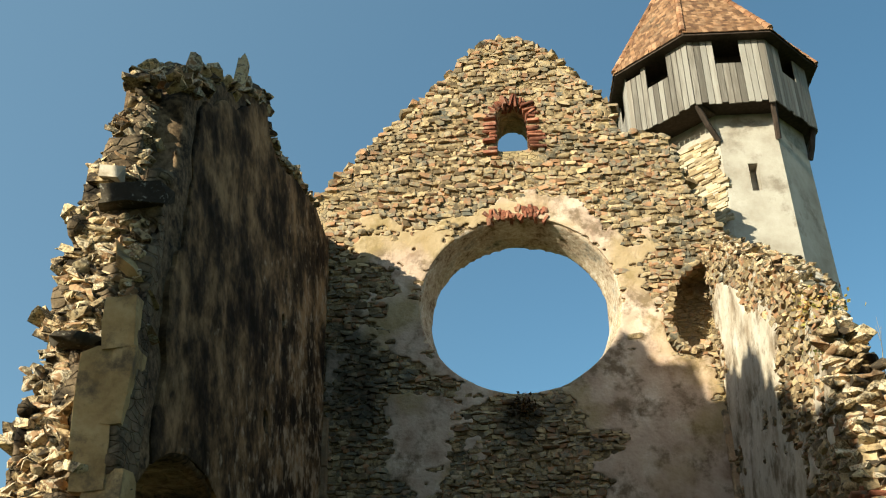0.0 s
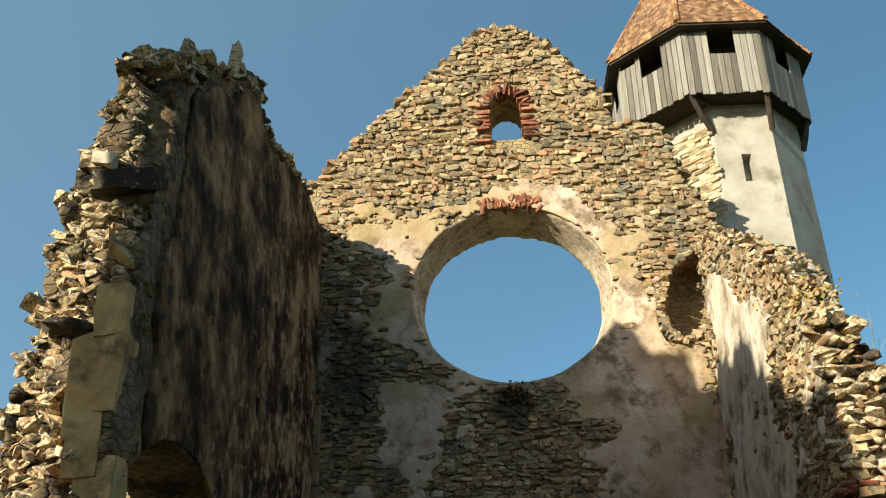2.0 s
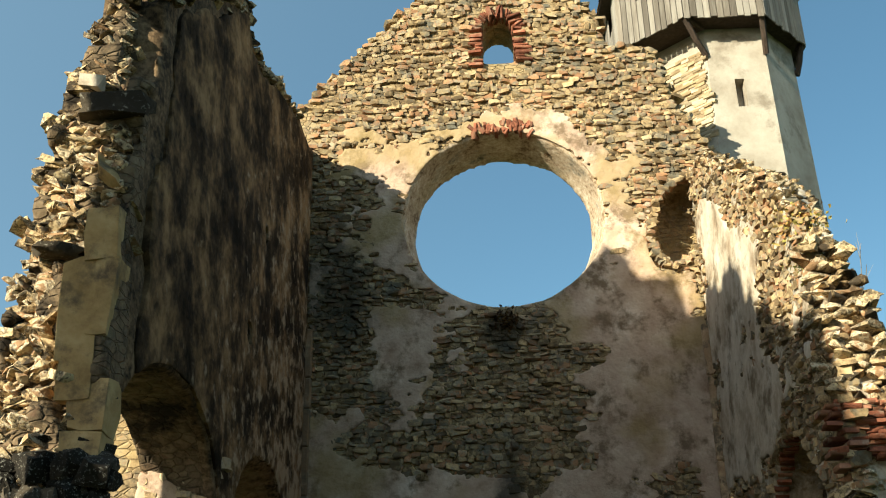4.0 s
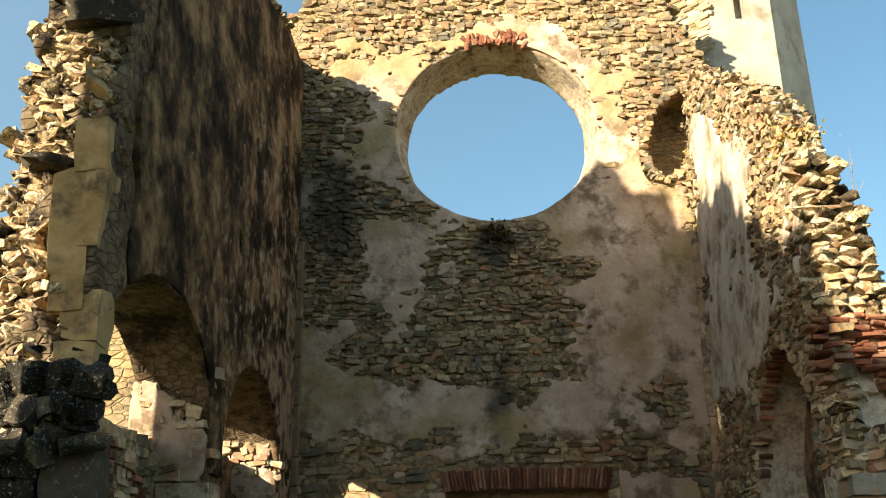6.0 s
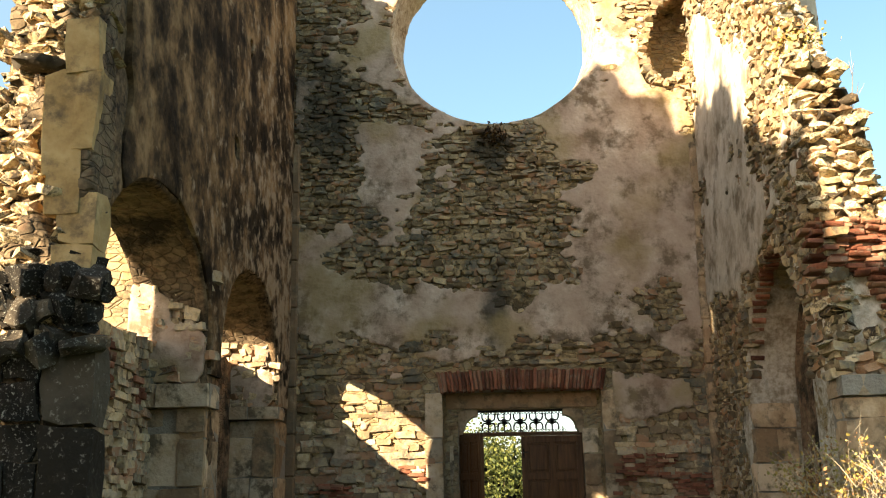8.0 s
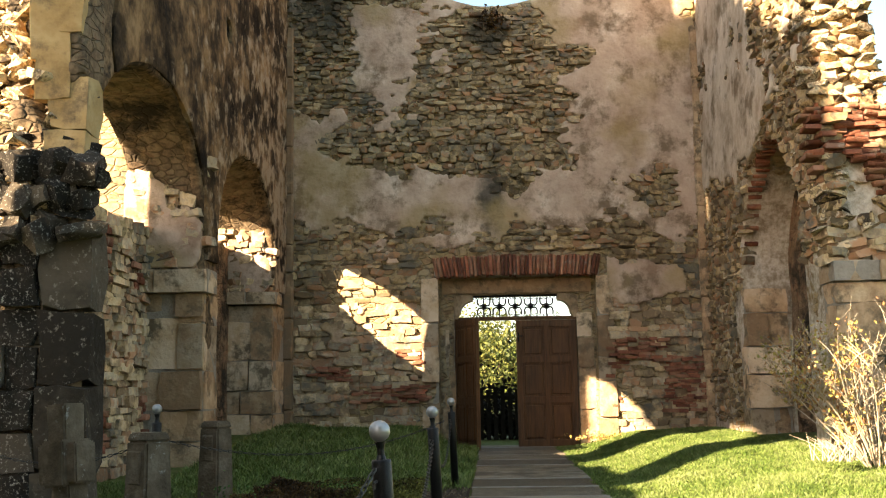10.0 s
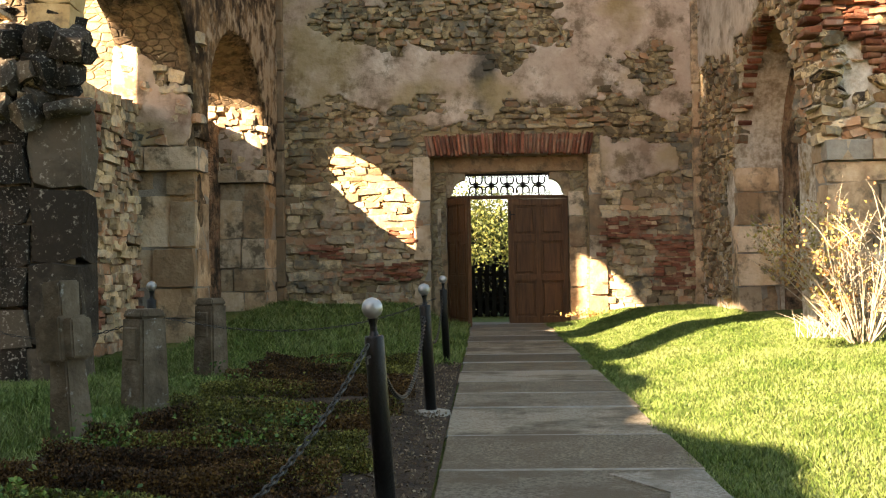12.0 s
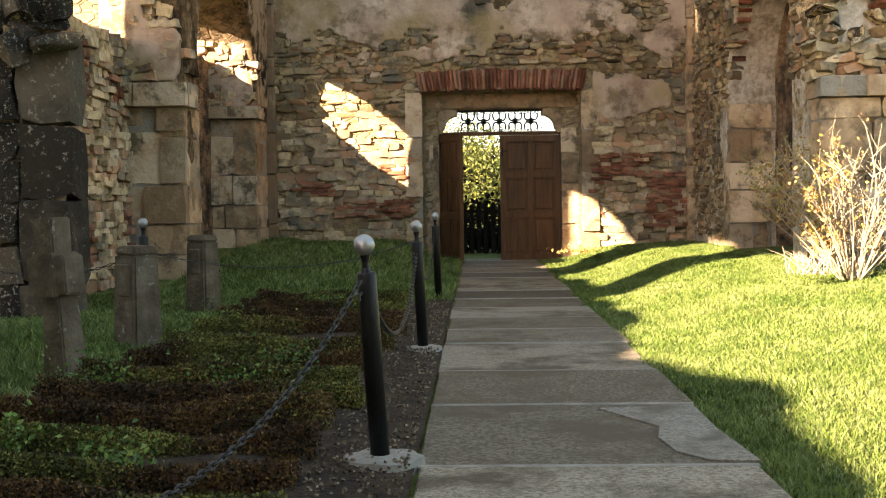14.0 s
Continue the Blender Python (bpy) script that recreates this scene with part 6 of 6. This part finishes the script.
# dry tufts at the shrub's foot, low yellow plants by the door
def tuft(at, n, h, mat, seed, label):
    ob = thing("tuft", at, label, "tuft", "tufts")
    r = np.random.default_rng(seed)
    bm = bmesh.new()
    for _ in range(n):
        a, s = r.uniform(0, 2 * math.pi), r.uniform(0.0, 0.45)
        e = Vector((s * math.cos(a), s * math.sin(a), h * r.uniform(0.5, 1.1)))
        b0 = Vector((r.normal(0, 0.10), r.normal(0, 0.08), 0))
        tube(bm, [b0, b0 + e * 0.5 + Vector((0, 0, 0.05)), b0 + e], [0.006, 0.004, 0.001], 3, cap=False)
    part("blade_clump", bm, mat, ob)


tuft((4.5, 10.6, 0.38), 90, 0.7, m_twig, 1, "dry straw-coloured grass tuft beside the shrub")
tuft((3.5, 11.0, 0.36), 40, 0.28, m_twig, 2, "straw-coloured grass tuft on the lawn")
wp = pr.normal(size=(900, 3)) * [0.42, 0.12, 0.05]
wp[:, 2] = np.abs(wp[:, 2])
low = thing("weed", (2.45, D - 0.25, 0.16), "low yellow-green weeds at the foot of the wall", "weed", "weeds")
leaf_cloud("leaves", wp, 0.05, m_leaf_gold, 77, low)
for k, (x, y, z, n, s) in enumerate(((XR + 0.12, 13.75, 7.35, 420, 0.16), (XR + 0.05, 13.4, 6.65, 200, 0.12), (0.12, D - 0.10, 8.42, 340, 0.12))):
    q = pr.normal(size=(n, 3)) * s
    q[:, 2] *= 0.8
    cl = thing("wall_plant", (x, y, z), "dark withered tuft under the round window" if k == 2 else "straggling yellow-green plant rooted in the wall head", "plant", "wall plants")
    leaf_cloud("leaves", q, 0.07, (m_leaf_gold, m_leaf_moss, m_leaf_rust)[k], 300 + k, cl)
    bm = bmesh.new()
    for j in range(8):
        e = Vector(q[j * 7])
        tube(bm, [(0, 0, -0.1), e * 0.6, e], [0.008, 0.006, 0.003], 4)
    part("stems", bm, m_twig_dark, cl)


def bare_sapling(name, at, height, spread, levels, seed, label, mat, r0=0.03, leaves=0):
    ob = thing(name, at, label, "tree" if height > 3 else "plant")
    r = random.Random(seed)
    bm = bmesh.new()
    ends = []

    def grow(p, d, length, rad, lev):
        pts = [p]
        for j in range(3):
            d = (d + Vector((r.gauss(0, 0.10), r.gauss(0, 0.10), 0.03))).normalized()
            pts.append(pts[-1] + d * length / 3)
        tube(bm, pts, [rad, rad * 0.85, rad * 0.7, rad * 0.5], 5 if lev < 2 else 3, cap=False)
        ends.append(pts[-1])
        if lev < levels:
            for j in range(r.choice((2, 3, 3))):
                a = r.uniform(0, 2 * math.pi)
                nd = (d + spread * Vector((math.cos(a), math.sin(a), r.uniform(0.0, 0.6)))).normalized()
                grow(pts[r.choice((1, 2, 3))], nd, length * r.uniform(0.55, 0.8), rad * 0.55, lev + 1)

    grow(Vector((0, 0, -0.1)), Vector((0.05, 0, 1)), height * 0.42, r0, 0)
    part("trunk", bm, mat, ob)
    if leaves:
        pts = [tuple(r.choice(ends) + Vector((r.gauss(0, 0.12), r.gauss(0, 0.12), r.gauss(0, 0.12)))) for _ in range(leaves)]
        leaf_cloud("crown", pts, 0.10, m_leaf_moss, seed, ob)
    return ob


bare_sapling("dry_stalk", (XR + 0.62, 13.3, 6.05), 1.25, 0.45, 2, 5, "thin dry flower stalk on the wall head", m_twig, 0.010)
bare_sapling("bare_tree", (16.6, 42.0, 0), 14.0, 0.6, 5, 8, "slender bare tree beyond the ruin", m_twig_dark, 0.14, 700)
bare_sapling("bare_tree", (18.4, 44.0, 0), 12.5, 0.6, 5, 9, "slender bare tree beyond the ruin with a few leaves", m_twig_dark, 0.13, 600)
bare_sapling("bare_tree", (21.5, 47.0, 0), 13.0, 0.6, 5, 12, "slender bare tree beyond the ruin", m_twig_dark, 0.13, 600)


# ---- beyond the door ----
def leafy_tree(at, height, radius, seed, label, n=9000):
    ob = thing("tree", at, label, "tree", "trees beyond the door")
    r = random.Random(seed)
    bm = bmesh.new()
    tube(bm, [(0, 0, -0.2), (0.05, 0, height * 0.2), (0.0, 0.1, height * 0.45)], [0.28, 0.22, 0.14], 8)
    for k in range(9):
        a = k * 2.4
        tube(bm, [(0, 0.05, height * (0.15 + 0.03 * k)), (radius * 0.4 * math.cos(a), radius * 0.4 * math.sin(a), height * (0.3 + 0.04 * k)),
                  (radius * 0.8 * math.cos(a), radius * 0.8 * math.sin(a), height * (0.42 + 0.05 * k))], [0.10, 0.06, 0.02], 5)
    part("trunk", bm, m_twig_dark, ob)
    pts = []
    clumps = [(Vector((r.gauss(0, 0.5) * radius, r.gauss(0, 0.5) * radius, height * r.uniform(0.12, 0.95))), radius * r.uniform(0.15, 0.34)) for _ in range(60)]
    for _ in range(n):
        c, s = r.choice(clumps)
        pts.append(tuple(c + Vector((r.gauss(0, s), r.gauss(0, s), r.gauss(0, s * 0.8)))))
    leaf_cloud("crown", pts, 0.20, m_leaf_olive, seed, ob, upright=0.0)
    return ob


leafy_tree((0.2, 66, 0), 5.1, 3.4, 31, "sunlit green tree beyond the open door", 22000)
leafy_tree((-5.5, 70, 0), 4.2, 3.6, 32, "sunlit green tree beyond the open door")
leafy_tree((6.5, 72, 0), 4.2, 3.6, 33, "sunlit green tree beyond the open door")
fence = thing("fence", (0.2, 23.7, 0), "dark wooden paling fence beyond the door", "fence")
for k in range(34):
    bm = bmesh.new()
    x = -2.6 + 0.16 * k
    h = 1.15 + 0.05 * math.sin(k * 1.7)
    box(bm, (x, -0.012, 0.0), (x + 0.10, 0.012, h), 0.004)
    part("paling", bm, m_black, fence)
for z in (0.35, 0.9):
    bm = bmesh.new()
    box(bm, (-2.7, 0.014, z), (2.9, 0.06, z + 0.08), 0.004)
    part("rail", bm, m_black, fence)
hq = pr.normal(size=(5200, 3)) * [1.2, 0.3, 0.30]
hq[:, 2] = np.abs(hq[:, 2]) * 1.7 + 0.05
hedge = thing("hedge", (0.2, 24.6, 0), "dark shaded hedge behind the paling fence", "hedge")
leaf_cloud("leaves", hq, 0.12, m_black, 55, hedge)

# low plank door in the blocked arch
ld = tagged(new("door_3"), "low dark plank door in the blocked arch", "door", kind="structure")
ld.matrix_world = pose(XR + WT - 0.02, 16.85, 0)
for k in range(6):
    bm = bmesh.new()
    box(bm, (0, -0.62 + 0.207 * k, 0.0), (0.04, -0.62 + 0.207 * k + 0.20, 1.42), 0.005)
    part("plank", bm, m_black, ld)
